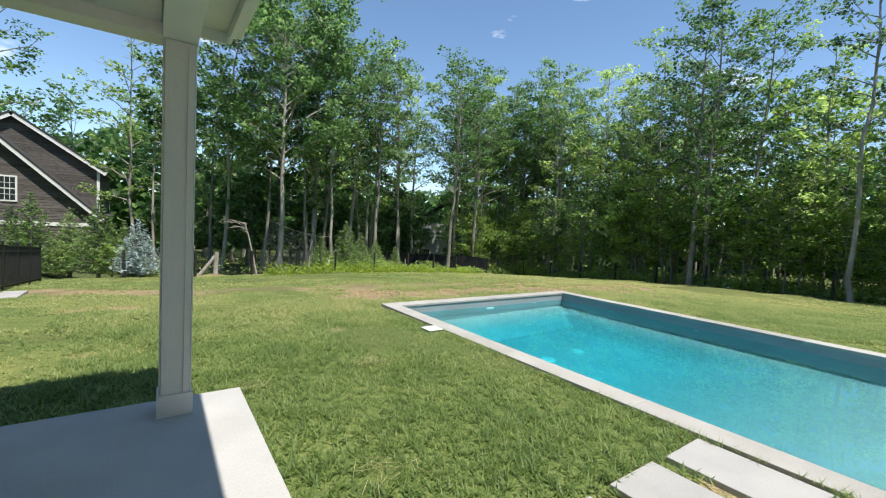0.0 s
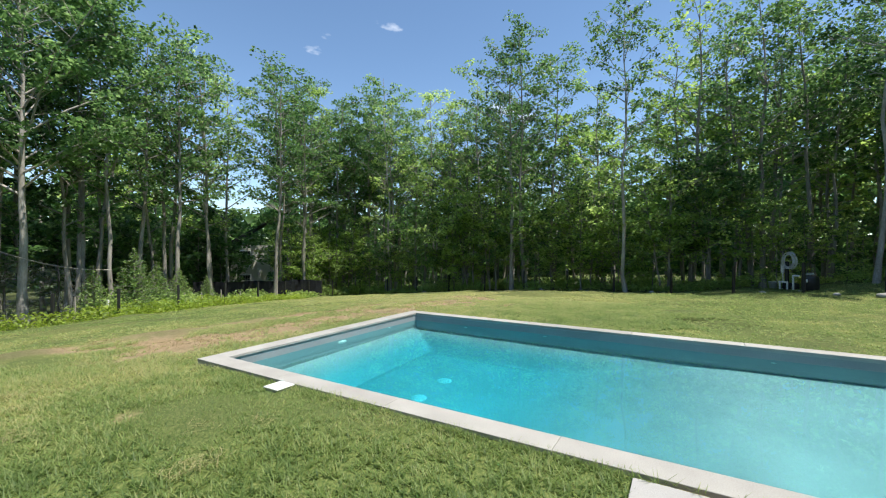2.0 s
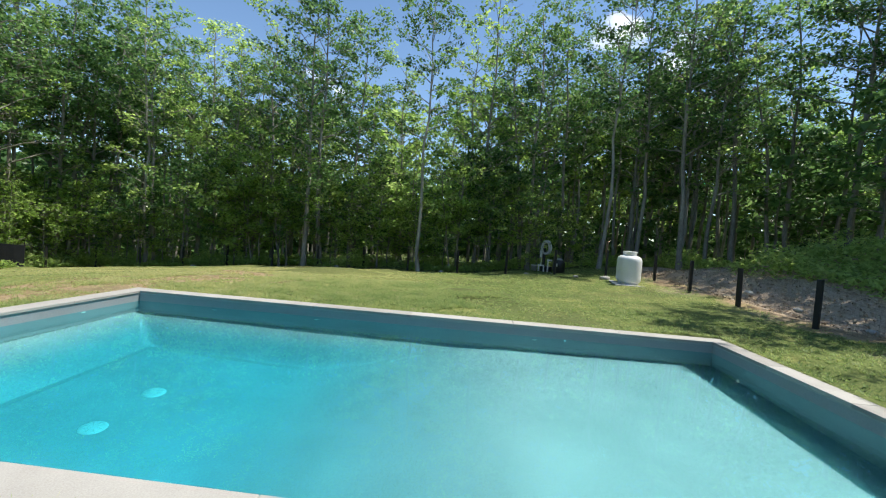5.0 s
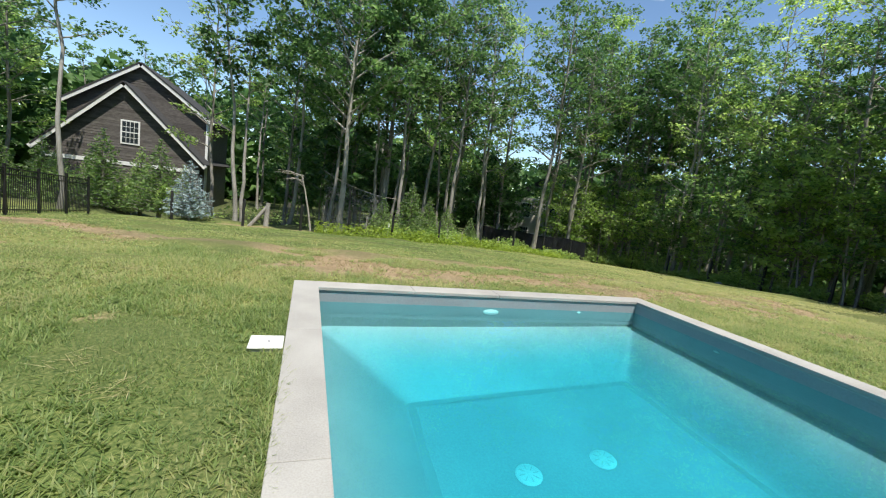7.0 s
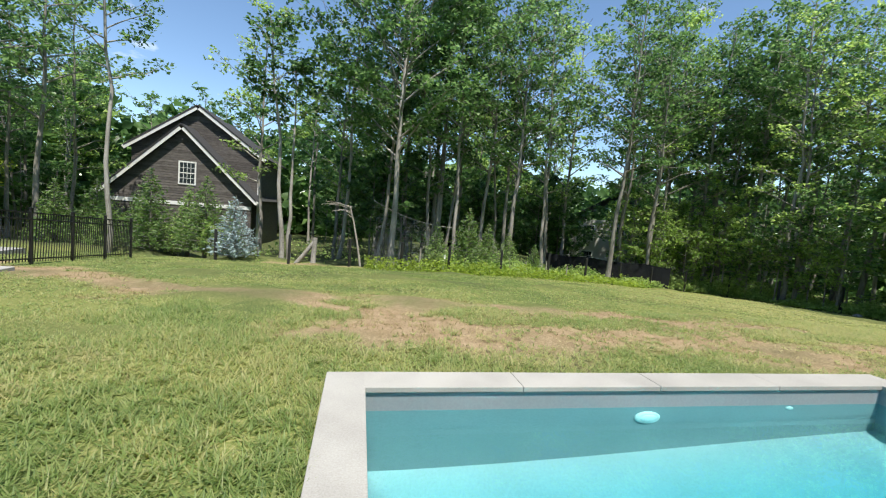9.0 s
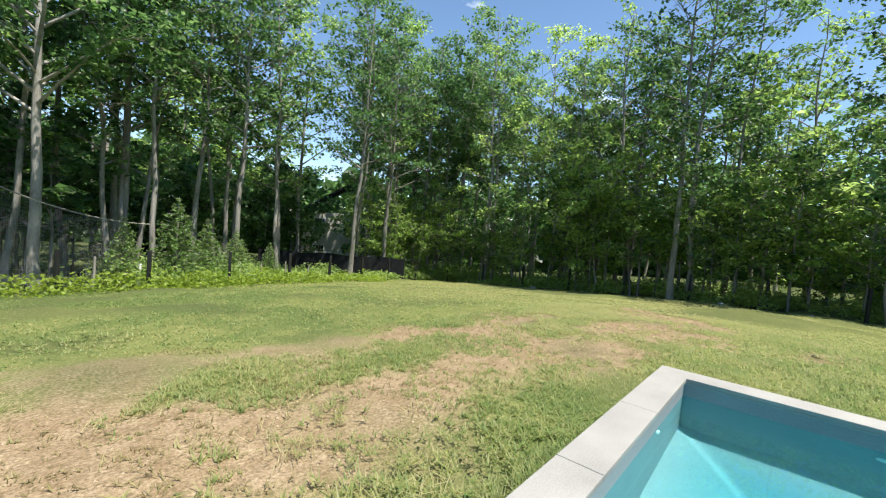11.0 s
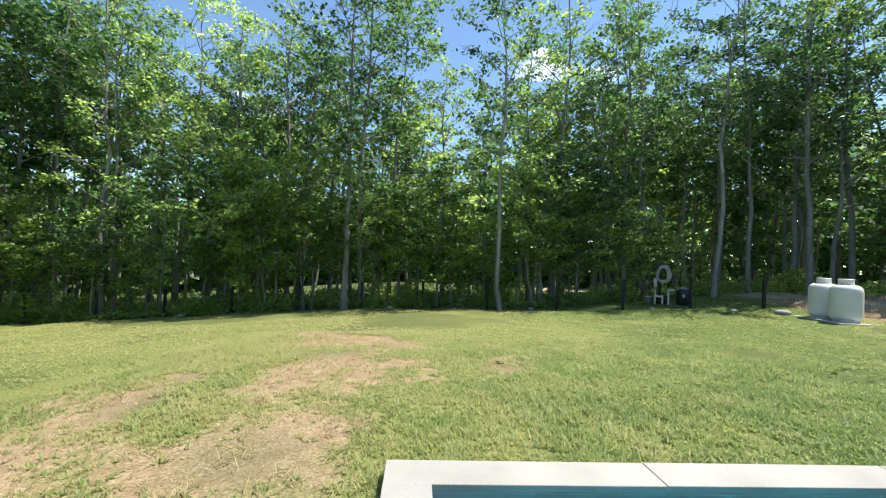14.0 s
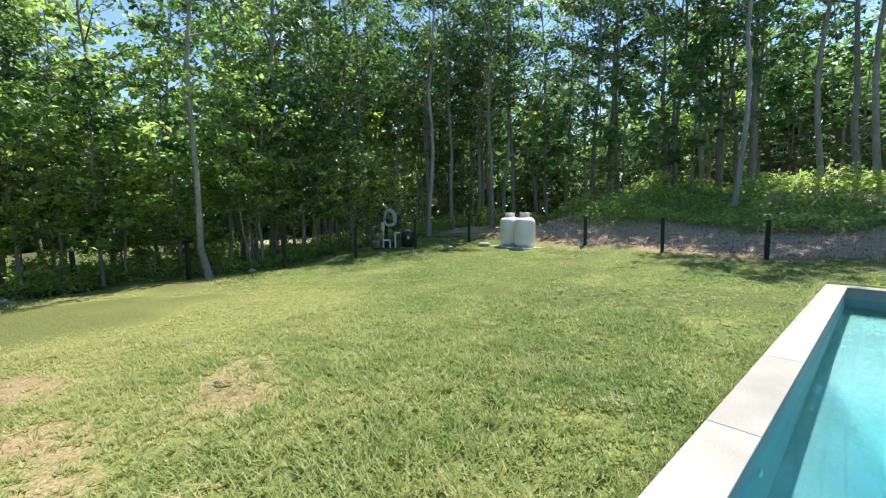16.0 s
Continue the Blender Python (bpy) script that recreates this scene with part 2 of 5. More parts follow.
M_WATER = water_material("pool_water", (0.42, 0.83, 0.875), 1.33, True)
M_DEEP = bpy.data.materials.new("deeper_pool_water")
M_DEEP.use_nodes = True
dn = M_DEEP.node_tree.nodes
dn.remove(dn["Principled BSDF"])
dt = dn.new("ShaderNodeBsdfTransparent")
dmix = dn.new("ShaderNodeMix")
dmix.data_type = "RGBA"
dmix.inputs[6].default_value, dmix.inputs[7].default_value = (1, 1, 1, 1), (0.36, 0.87, 0.95, 1)
dat = dn.new("ShaderNodeAttribute")
dat.attribute_name = "depth"
M_DEEP.node_tree.links.new(dat.outputs["Fac"], dmix.inputs[0])
M_DEEP.node_tree.links.new(dmix.outputs[2], dt.inputs["Color"])
M_DEEP.node_tree.links.new(dt.outputs[0], dn["Material Output"].inputs["Surface"])


# ---- mesh helpers ----
def mesh_of(name, verts, faces, mat, smooth=False):
    me = bpy.data.meshes.new(name)
    verts = np.asarray(verts, dtype=np.float32).reshape(-1, 3)
    if isinstance(faces, np.ndarray):
        k = faces.shape[1]
        me.vertices.add(len(verts))
        me.vertices.foreach_set("co", verts.ravel())
        me.loops.add(faces.size)
        me.loops.foreach_set("vertex_index", faces.astype(np.int32).ravel())
        me.polygons.add(len(faces))
        me.polygons.foreach_set("loop_start", np.arange(0, faces.size, k, dtype=np.int32))
        me.polygons.foreach_set("loop_total", np.full(len(faces), k, dtype=np.int32))
        me.update(calc_edges=True)
    else:
        me.from_pydata(verts.tolist(), [], faces)
    me.materials.append(mat)
    if smooth:
        me.polygons.foreach_set("use_smooth", np.ones(len(me.polygons), dtype=bool))
    return me


def piece(name, me, parent=None, at=None, label=""):
    ob = new(name, me)
    if parent is not None:
        ob.parent = parent
    if at is not None:
        ob.matrix_local = at if isinstance(at, Matrix) else Matrix.Translation(at)
    return tagged(ob, label)


def part(name, bm, mat, parent=None, label="", smooth=False, at=None):
    me = bpy.data.meshes.new(name)
    bm.normal_update()
    bm.to_mesh(me)
    bm.free()
    me.materials.append(mat)
    if smooth:
        me.polygons.foreach_set("use_smooth", np.ones(len(me.polygons), dtype=bool))
    return piece(name, me, parent, at, label)


def thing(name, at, label, category, group="", kind=""):
    ob = new(name)
    ob.empty_display_size = 0.1
    ob.matrix_world = at if isinstance(at, Matrix) else Matrix.Translation(at)
    return tagged(ob, label, category, group, kind)


def box(x0, x1, y0, y1, z0, z1, bevel=0.0, bm=None):
    b2 = bmesh.new()
    bmesh.ops.create_cube(b2, size=1.0, matrix=Matrix.LocRotScale(((x0 + x1) / 2, (y0 + y1) / 2, (z0 + z1) / 2), None, (x1 - x0, y1 - y0, z1 - z0)))
    if bevel:
        bmesh.ops.bevel(b2, geom=b2.edges[:], offset=bevel, segments=2, affect="EDGES", profile=0.5)
    if bm is None:
        return b2
    me = bpy.data.meshes.new("tmp")
    b2.to_mesh(me)
    b2.free()
    bm.from_mesh(me)
    bpy.data.meshes.remove(me)
    return bm


def tube(points, radii, k=6):
    """Verts and quads of a tube along points."""
    p = np.asarray(points, float)
    r = np.broadcast_to(np.asarray(radii, float), (len(p),))
    t = np.gradient(p, axis=0)
    t /= np.linalg.norm(t, axis=1)[:, None] + 1e-9
    ref = np.where(np.abs(t[:, 2:3]) > 0.9, np.array([[1.0, 0, 0]]), np.array([[0, 0, 1.0]]))
    u = np.cross(t, ref)
    u /= np.linalg.norm(u, axis=1)[:, None] + 1e-9
    w = np.cross(t, u)
    a = np.linspace(0, 2 * np.pi, k, endpoint=False)
    v = p[:, None, :] + r[:, None, None] * (np.cos(a)[None, :, None] * u[:, None, :] + np.sin(a)[None, :, None] * w[:, None, :])
    i, j = np.meshgrid(np.arange(len(p) - 1), np.arange(k), indexing="ij")
    f = np.stack([i * k + j, i * k + (j + 1) % k, (i + 1) * k + (j + 1) % k, (i + 1) * k + j], -1).reshape(-1, 4)
    return v.reshape(-1, 3), f


def tubes(list_of):
    vs, fs, o = [], [], 0
    for p, r, k in list_of:
        v, f = tube(p, r, k)
        vs.append(v)
        fs.append(f + o)
        o += len(v)
    return np.concatenate(vs), np.concatenate(fs)


def lathe(profile, k=24):
    """A turned body about z from (radius, height) pairs."""
    b = bmesh.new()
    rings = []
    for r, z in profile:
        rings.append([b.verts.new((r * math.cos(2 * math.pi * i / k), r * math.sin(2 * math.pi * i / k), z)) for i in range(k)])
    for a, c in zip(rings, rings[1:]):
        for i in range(k):
            b.faces.new((a[i], a[(i + 1) % k], c[(i + 1) % k], c[i]))
    b.faces.new(rings[0][::-1])
    b.faces.new(rings[-1])
    return b


def leaf_mesh(name, centres, size, mat, rng, up=0.6, wide=0.55, out=None, single=False):
    """Many small folded leaves, two triangles each."""
    c = np.asarray(centres, float)
    n = len(c)
    az = rng.uniform(0, 2 * np.pi, n)
    tilt = rng.normal(-0.25, 0.45, n)
    d = np.stack([np.cos(az) * np.cos(tilt), np.sin(az) * np.cos(tilt), np.sin(tilt)], -1)
    nrm = rng.normal(0, 1, (n, 3)) * (1 - up) + np.array([0, 0, up])
    if out is not None:
        nrm = nrm * 0.8 + out
    s = np.cross(d, nrm)
    s /= np.linalg.norm(s, axis=1)[:, None] + 1e-9
    q = np.cross(s, d)
    ln = (np.asarray(size) * rng.uniform(0.65, 1.25, n))[:, None]
    wd = ln * wide * 0.5 * rng.uniform(0.8, 1.2, n)[:, None]
    if single:
        v = np.stack([c - d * ln * 0.45 + s * wd, c - d * ln * 0.25 - s * wd * 1.25, c + d * ln * 0.55 + q * wd * 0.3], 1).reshape(-1, 3)
        return mesh_of(name, v, np.arange(3 * n).reshape(-1, 3), mat)
    mid = c + d * ln * 0.08
    v = np.stack([c - d * ln * 0.5, mid + s * wd + q * wd * 0.35, c + d * ln * 0.5, mid - s * wd + q * wd * 0.35], 1).reshape(-1, 3)
    b = np.arange(n)[:, None] * 4
    f = np.concatenate([b + [0, 2, 1], b + [0, 3, 2]], 1).reshape(-1, 3)
    return mesh_of(name, v, f, mat)


# ---- plan: height of the ground and where it is bare ----
def lattice(x, y, cell, seed):
    """Smooth value noise, 0 to 1."""
    x, y = np.asarray(x, float) / cell, np.asarray(y, float) / cell
    xi, yi = np.floor(x), np.floor(y)
    fx, fy = x - xi, y - yi
    fx, fy = fx * fx * (3 - 2 * fx), fy * fy * (3 - 2 * fy)

    def h(a, b):
        v = np.sin(a * 127.1 + b * 311.7 + seed * 74.7) * 43758.5453
        return v - np.floor(v)

    return (h(xi, yi) * (1 - fx) + h(xi + 1, yi) * fx) * (1 - fy) + (h(xi, yi + 1) * (1 - fx) + h(xi + 1, yi + 1) * fx) * fy


def ramp_up(v, w):
    return w * np.log1p(np.exp(np.clip(np.asarray(v, float) / w, -30, 30)))


def height(x, y):
    x, y = np.asarray(x, float), np.asarray(y, float)
    a, b, c = ramp_up(y - 1, 1.5), ramp_up(x - 9, 2.0), ramp_up(-8 - y, 1.5)
    yy = np.minimum(a, 24 + 0.1 * a)
    xx = np.minimum(b, 20 + 0.1 * b)
    z = -0.04 - 0.085 * yy - 0.0536 * xx + 0.018 * np.minimum(c, 9) + 0.0091 * np.minimum(xx, 12) * np.minimum(ramp_up(-5 - y, 2.0), 11) * np.clip((30 - x) / 8, 0, 1)
    bank = ramp_up(-15.0 - y, 0.5)
    z = z + np.minimum(bank, 6.5 + 0.05 * bank) * 0.27 * np.clip((19.0 - x) / 5.0, 0, 1)
    return z


def over(x, y, x0, x1, y0, y1):
    return (x > x0) & (x < x1) & (y > y0) & (y < y1)


TRACKS = [
    ([(-9.0, 8.2), (-6.6, 6.8), (-3.6, 4.9), (-1.2, 4.0), (0.6, 3.0)], 0.66, 1.2),
    ([(0.0, 2.1), (2.9, 1.65), (4.7, 1.65), (6.5, 1.15), (8.5, 0.85), (10.3, 0.75), (12.2, 0.7)], 0.85, 1.05),
    ([(9.4, 0.7), (11.0, 1.0), (12.2, 1.5)], 0.85, 1.1),
    ([(-1.2, 4.5), (1.2, 4.1), (3.4, 3.7), (5.4, 3.8)], 0.58, 0.95),
    ([(6.3, 3.4), (7.0, 3.3), (8.0, 3.4)], 0.80, 1.12),
    ([(5.0, 0.75), (7.4, 0.5)], 0.45, 0.62),
    ([(-3.9, 3.5), (-3.3, 3.4)], 0.16, 0.9),
    ([(9.3, -1.5), (10.3, -1.9), (11.2, -2.4)], 0.34, 0.72),
    ([(10.0, -0.8), (14.0, -3.5), (17.0, -7.0)], 0.7, 0.12),
    ([(-5.2, 2.2), (-4.5, 2.15)], 0.24, 1.1),
    ([(-4.8, -1.45), (-4.3, -1.35)], 0.13, 1.0),
    ([(-1.95, -1.7), (-1.6, -1.6)], 0.14, 0.8),
    ([(-1.75, -5.35), (-1.5, -5.3)], 0.08, 0.8),
    ([(-3.1, -7.0), (-0.3, -7.0)], 0.42, 0.8),
    ([(-6.9, 6.3), (-5.0, 5.4)], 0.35, 0.9),
    ([(7.0, -14.9), (20.0, -14.6)], 0.55, 1.0),
    ([(-3.0, 14.2), (0.5, 14.0)], 0.5, 0.8),
]


def bare(x, y):
    """How bare the soil is, 0 to 1."""
    x, y = np.asarray(x, float), np.asarray(y, float)
    rag = (lattice(x, y, 1.3, 2) - 0.5) * 0.9 + (lattice(x, y, 0.5, 3) - 0.5) * 0.9 + (lattice(x, y, 0.16, 5) - 0.5) * 0.5
    m = np.zeros_like(x)
    for pts, width, amount in TRACKS:
        best = np.full_like(x, 1e9)
        for (ax, ay), (bx, by) in zip(pts, pts[1:]):
            dx, dy = bx - ax, by - ay
            t = np.clip(((x - ax) * dx + (y - ay) * dy) / (dx * dx + dy * dy), 0, 1)
            best = np.minimum(best, np.hypot(x - ax - t * dx, y - ay - t * dy))
        m = np.maximum(m, np.clip((1.0 - best / width * 0.62) * 1.05 + rag * 1.0, 0, 1) * amount * np.clip((2.6 * width - best) / width, 0, 1))
    thin = np.clip((lattice(x, y, 1.7, 8) * 0.5 + lattice(x, y, 0.4, 9) * 0.3 + lattice(x, y, 0.13, 10) * 0.2 - 0.60) * 2.0, 0, 1)
    thin = 0.42 * thin * np.clip(1.0 - np.abs(y - 3) / 9.0, 0.3, 1)
    return np.clip(np.maximum(m, thin), 0, 1)


def dry(x, y):
    """How parched the grass is, 0 to 1: lush beside the porch, thin and yellow round the deep end."""
    x, y = np.asarray(x, float), np.asarray(y, float)
    step = lambda v, a, b: np.clip((v - a) / (b - a), 0, 1)
    d = 0.12 + 0.14 * step(y, -6.0, -3.0) + 0.22 * step(y, -2.5, 1.0) + 0.12 * step(x, 6.0, 7.0) + 0.34 * step(x, 8.0, 12.5) * step(y, -9.0, -1.0) - 0.12 * step(y, 4.0, 9.0)
    n = (lattice(x, y, 1.9, 71) - 0.5) * 0.5 + (lattice(x, y, 0.55, 72) - 0.5) * 0.45 + (lattice(x, y, 0.2, 73) - 0.5) * 0.25
    return np.clip(d + n * 0.75, 0, 1)


def wild(x, y):
    """Woodland floor beyond the fence, 0 to 1."""
    x, y = np.asarray(x, float), np.asarray(y, float)
    r = (lattice(x, y, 1.3, 21) - 0.5) * 1.0
    e = np.maximum.reduce([x - 21.0, y - 14.6 - 0.2 * np.clip(x - 6, 0, 12), -14.7 - y, (-30.0 - x), (y - 12.0) * (x < -30)])
    return np.clip((e + r) / 0.7, 0, 1)


# ---- ground ----
def ground_material():
    m = bpy.data.materials.new("lawn_soil_and_litter")
    m.use_nodes = True
    n, l = m.node_tree.nodes, m.node_tree.links
    b = n["Principled BSDF"]
    co = n.new("ShaderNodeTexCoord")

    def noise_tex(scale, detail=5, rough=0.6):
        x = n.new("ShaderNodeTexNoise")
        x.inputs["Scale"].default_value, x.inputs["Detail"].default_value, x.inputs["Roughness"].default_value = scale, detail, rough
        l.new(co.outputs["Object"], x.inputs["Vector"])
        return x.outputs["Fac"]

    def ramp(src, stops):
        r = n.new("ShaderNodeValToRGB")
        e = r.color_ramp.elements
        e[0].position, e[0].color = stops[0][0], rgb(stops[0][1])
        e[1].position, e[1].color = stops[-1][0], rgb(stops[-1][1])
        for p, c in stops[1:-1]:
            x = e.new(p)
            x.color = rgb(c)
        l.new(src, r.inputs["Fac"])
        return r.outputs["Color"]

    def mix(f, a, c):
        x = n.new("ShaderNodeMix")
        x.data_type = "RGBA"
        for s_, k in ((f, 0), (a, 6), (c, 7)):
            if isinstance(s_, float):
                x.inputs[k].default_value = s_
            else:
                l.new(s_, x.inputs[k])
        return x.outputs[2]

    def math_(op, a, c, clamp=False):
        x = n.new("ShaderNodeMath")
        x.operation, x.use_clamp = op, clamp
        for i, s_ in enumerate((a, c)):
            if isinstance(s_, float):
                x.inputs[i].default_value = s_
            else:
                l.new(s_, x.inputs[i])
        return x.outputs[0]

    big, mid, fine, grit = noise_tex(0.55, 4), noise_tex(4.5, 5), noise_tex(38, 4, 0.7), noise_tex(150, 3, 0.7)
    g1 = ramp(fine, [(0.30, (0.028, 0.052, 0.015)), (0.46, (0.088, 0.124, 0.034)), (0.62, (0.170, 0.196, 0.062)), (0.78, (0.34, 0.31, 0.150))])
    g2 = ramp(fine, [(0.30, (0.055, 0.075, 0.020)), (0.48, (0.155, 0.18, 0.050)), (0.72, (0.36, 0.32, 0.14))])
    bm_ = math_("MULTIPLY_ADD", big, 0.6)
    l.new(mid, bm_.node.inputs[0])
    bm_.node.inputs[1].default_value = 0.45
    l.new(math_("MULTIPLY", big, 0.6), bm_.node.inputs[2])
    at4 = n.new("ShaderNodeAttribute")
    at4.attribute_name = "dry"
    bm_ = math_("ADD", bm_, math_("MULTIPLY", math_("SUBTRACT", at4.outputs["Fac"], 0.38), 0.55))
    gmix = ramp(bm_, [(0.47, (0, 0, 0)), (0.62, (1, 1, 1))])
    at0 = n.new("ShaderNodeAttribute")
    at0.attribute_name = "bare"
    g3 = ramp(fine, [(0.30, (0.085, 0.095, 0.032)), (0.50, (0.20, 0.20, 0.075)), (0.74, (0.38, 0.355, 0.17))])
    edge = ramp(math_("ADD", at0.outputs["Fac"], math_("MULTIPLY", math_("SUBTRACT", mid, 0.5), 0.8)), [(0.14, (0, 0, 0)), (0.55, (1, 1, 1))])
    grass = mix(edge, mix(gmix, g1, g2), g3)
    s1 = ramp(fine, [(0.26, (0.15, 0.112, 0.068)), (0.45, (0.30, 0.217, 0.132)), (0.60, (0.42, 0.318, 0.20)), (0.78, (0.60, 0.50, 0.345))])
    s2 = ramp(mid, [(0.32, (0.70, 0.66, 0.60)), (0.66, (1.0, 1.0, 1.0))])
    sm = n.new("ShaderNodeMix")
    sm.data_type, sm.blend_type = "RGBA", "MULTIPLY"
    sm.inputs[0].default_value = 1.0
    l.new(s1, sm.inputs[6])
    l.new(s2, sm.inputs[7])
    soil = sm.outputs[2]
    litter = ramp(fine, [(0.28, (0.17, 0.13, 0.092)), (0.46, (0.36, 0.28, 0.20)), (0.60, (0.50, 0.405, 0.30)), (0.75, (0.62, 0.53, 0.42))])
    at1, at2 = n.new("ShaderNodeAttribute"), n.new("ShaderNodeAttribute")
    at1.attribute_name, at2.attribute_name = "bare", "wild"
    f1 = math_("ADD", at1.outputs["Fac"], math_("MULTIPLY", math_("SUBTRACT", fine, 0.5), 1.1))
    f1r = ramp(f1, [(0.34, (0, 0, 0)), (0.95, (1, 1, 1))])
    both = mix(f1r, grass, soil)
    at3 = n.new("ShaderNodeAttribute")
    at3.attribute_name = "bank"
    brush = ramp(fine, [(0.30, (0.030, 0.045, 0.016)), (0.50, (0.075, 0.095, 0.034)), (0.72, (0.17, 0.155, 0.075))])
    fin = mix(at2.outputs["Fac"], both, mix(at3.outputs["Fac"], brush, litter))
    l.new(fin, b.inputs["Base Color"])
    b.inputs["Roughness"].default_value = 0.95
    b.inputs["Specular IOR Level"].default_value = 0.15
    h = math_("ADD", math_("MULTIPLY", fine, 0.7), math_("MULTIPLY", grit, 0.3))
    bp = n.new("ShaderNodeBump")
    bp.inputs["Strength"].default_value, bp.inputs["Distance"].default_value = 0.35, 0.02
    l.new(h, bp.inputs["Height"])
    l.new(bp.outputs["Normal"], b.inputs["Normal"])
    return m


POOL_X, POOL_Y, COPE = 6.10, -11.68, 0.305
M_GROUND = ground_material()


def build_ground():
    def axis(lo, hi, step, hole):
        mid = np.arange(lo, hi + 1e-6, step)
        mid = mid[np.all([np.abs(mid - h) > step * 0.45 for h in hole], axis=0)]
        far = np.cumsum(np.geomspace(step * 1.5, 70, 26))
        return np.sort(np.concatenate([lo - far, mid, hi + far, hole]))

    ex = 0.05
    xs = axis(-10.0, 23.0, 0.15, [ex, POOL_X - ex])
    ys = axis(-18.0, 18.0, 0.15, [POOL_Y + ex, -ex])
    gx, gy = np.meshgrid(xs, ys, indexing="ij")
    z = height(gx, gy)
    near = np.clip(1 - (np.hypot(gx - 4, gy) - 30) / 20, 0, 1)
    z = z + near * ((lattice(gx, gy, 0.9, 31) - 0.5) * 0.05 + (lattice(gx, gy, 0.3, 32) - 0.5) * 0.012 + wild(gx, gy) * (lattice(gx, gy, 2.2, 33) - 0.5) * 0.5)
    rim = np.maximum.reduce([-gx, gx - POOL_X, gy, POOL_Y - gy])
    z = np.where(rim < 0.35, np.minimum(z, -0.035), z)
    z = np.where(over(gx, gy, -3.25, 0.0, -7.65, -6.35), np.minimum(z, -0.06), z)
    z = np.where(over(gx, gy, -9.5, -3.3, -16.5, -3.9), np.minimum(z, 0.02), z)
    nx, ny = len(xs), len(ys)
    i, j = np.meshgrid(np.arange(nx - 1), np.arange(ny - 1), indexing="ij")
    keep = ~((xs[i] > ex - 1e-4) & (xs[i + 1] < POOL_X - ex + 1e-4) & (ys[j] > POOL_Y + ex - 1e-4) & (ys[j + 1] < -ex + 1e-4))
    i, j = i[keep], j[keep]
    f = np.stack([i * ny + j, (i + 1) * ny + j, (i + 1) * ny + j + 1, i * ny + j + 1], -1)
    me = mesh_of("ground", np.stack([gx, gy, z], -1), f, M_GROUND, True)
    for nm, val in (("bare", bare(gx, gy)), ("dry", np.clip(dry(gx, gy) + 0.35 * bare(gx, gy), 0, 1)), ("wild", wild(gx, gy)), ("bank", np.clip((-13.4 - gy) / 0.6, 0, 1))):
        me.attributes.new(nm, "FLOAT", "POINT").data.foreach_set("value", val.astype(np.float32).ravel())
    tagged(new("ground", me), "patchy mown lawn with tan bare soil running into leaf litter", "ground", kind="structure")


build_ground()


# ---- pool ----
WATER_Z, WALL_Z, DEEP_Z = -0.21, -1.18, -2.05
DIRT = [(1.42, -3.7), (1.43, -1.53), (4.60, -1.52), (4.66, -4.2)]


def pool_hollow(gx, gy, x0, x1, y1):
    """0 on the shallow floor, 1 on the deep floor, with a long slope and steep sides between."""
    t = np.clip((gy + 7.9) / 4.0, 0, 1)
    slope = t * t * (3 - 2 * t)
    side = np.minimum.reduce([(gx - x0) / 1.12, (x1 - gx) / 1.12, (y1 - gy) / 1.195])
    side = np.clip(side, 0, 1)
    k = 0.035
    side = -k * np.log(np.exp(-side / k) + math.exp(-1 / k))
    return np.clip(np.minimum(slope, side), 0, 1)


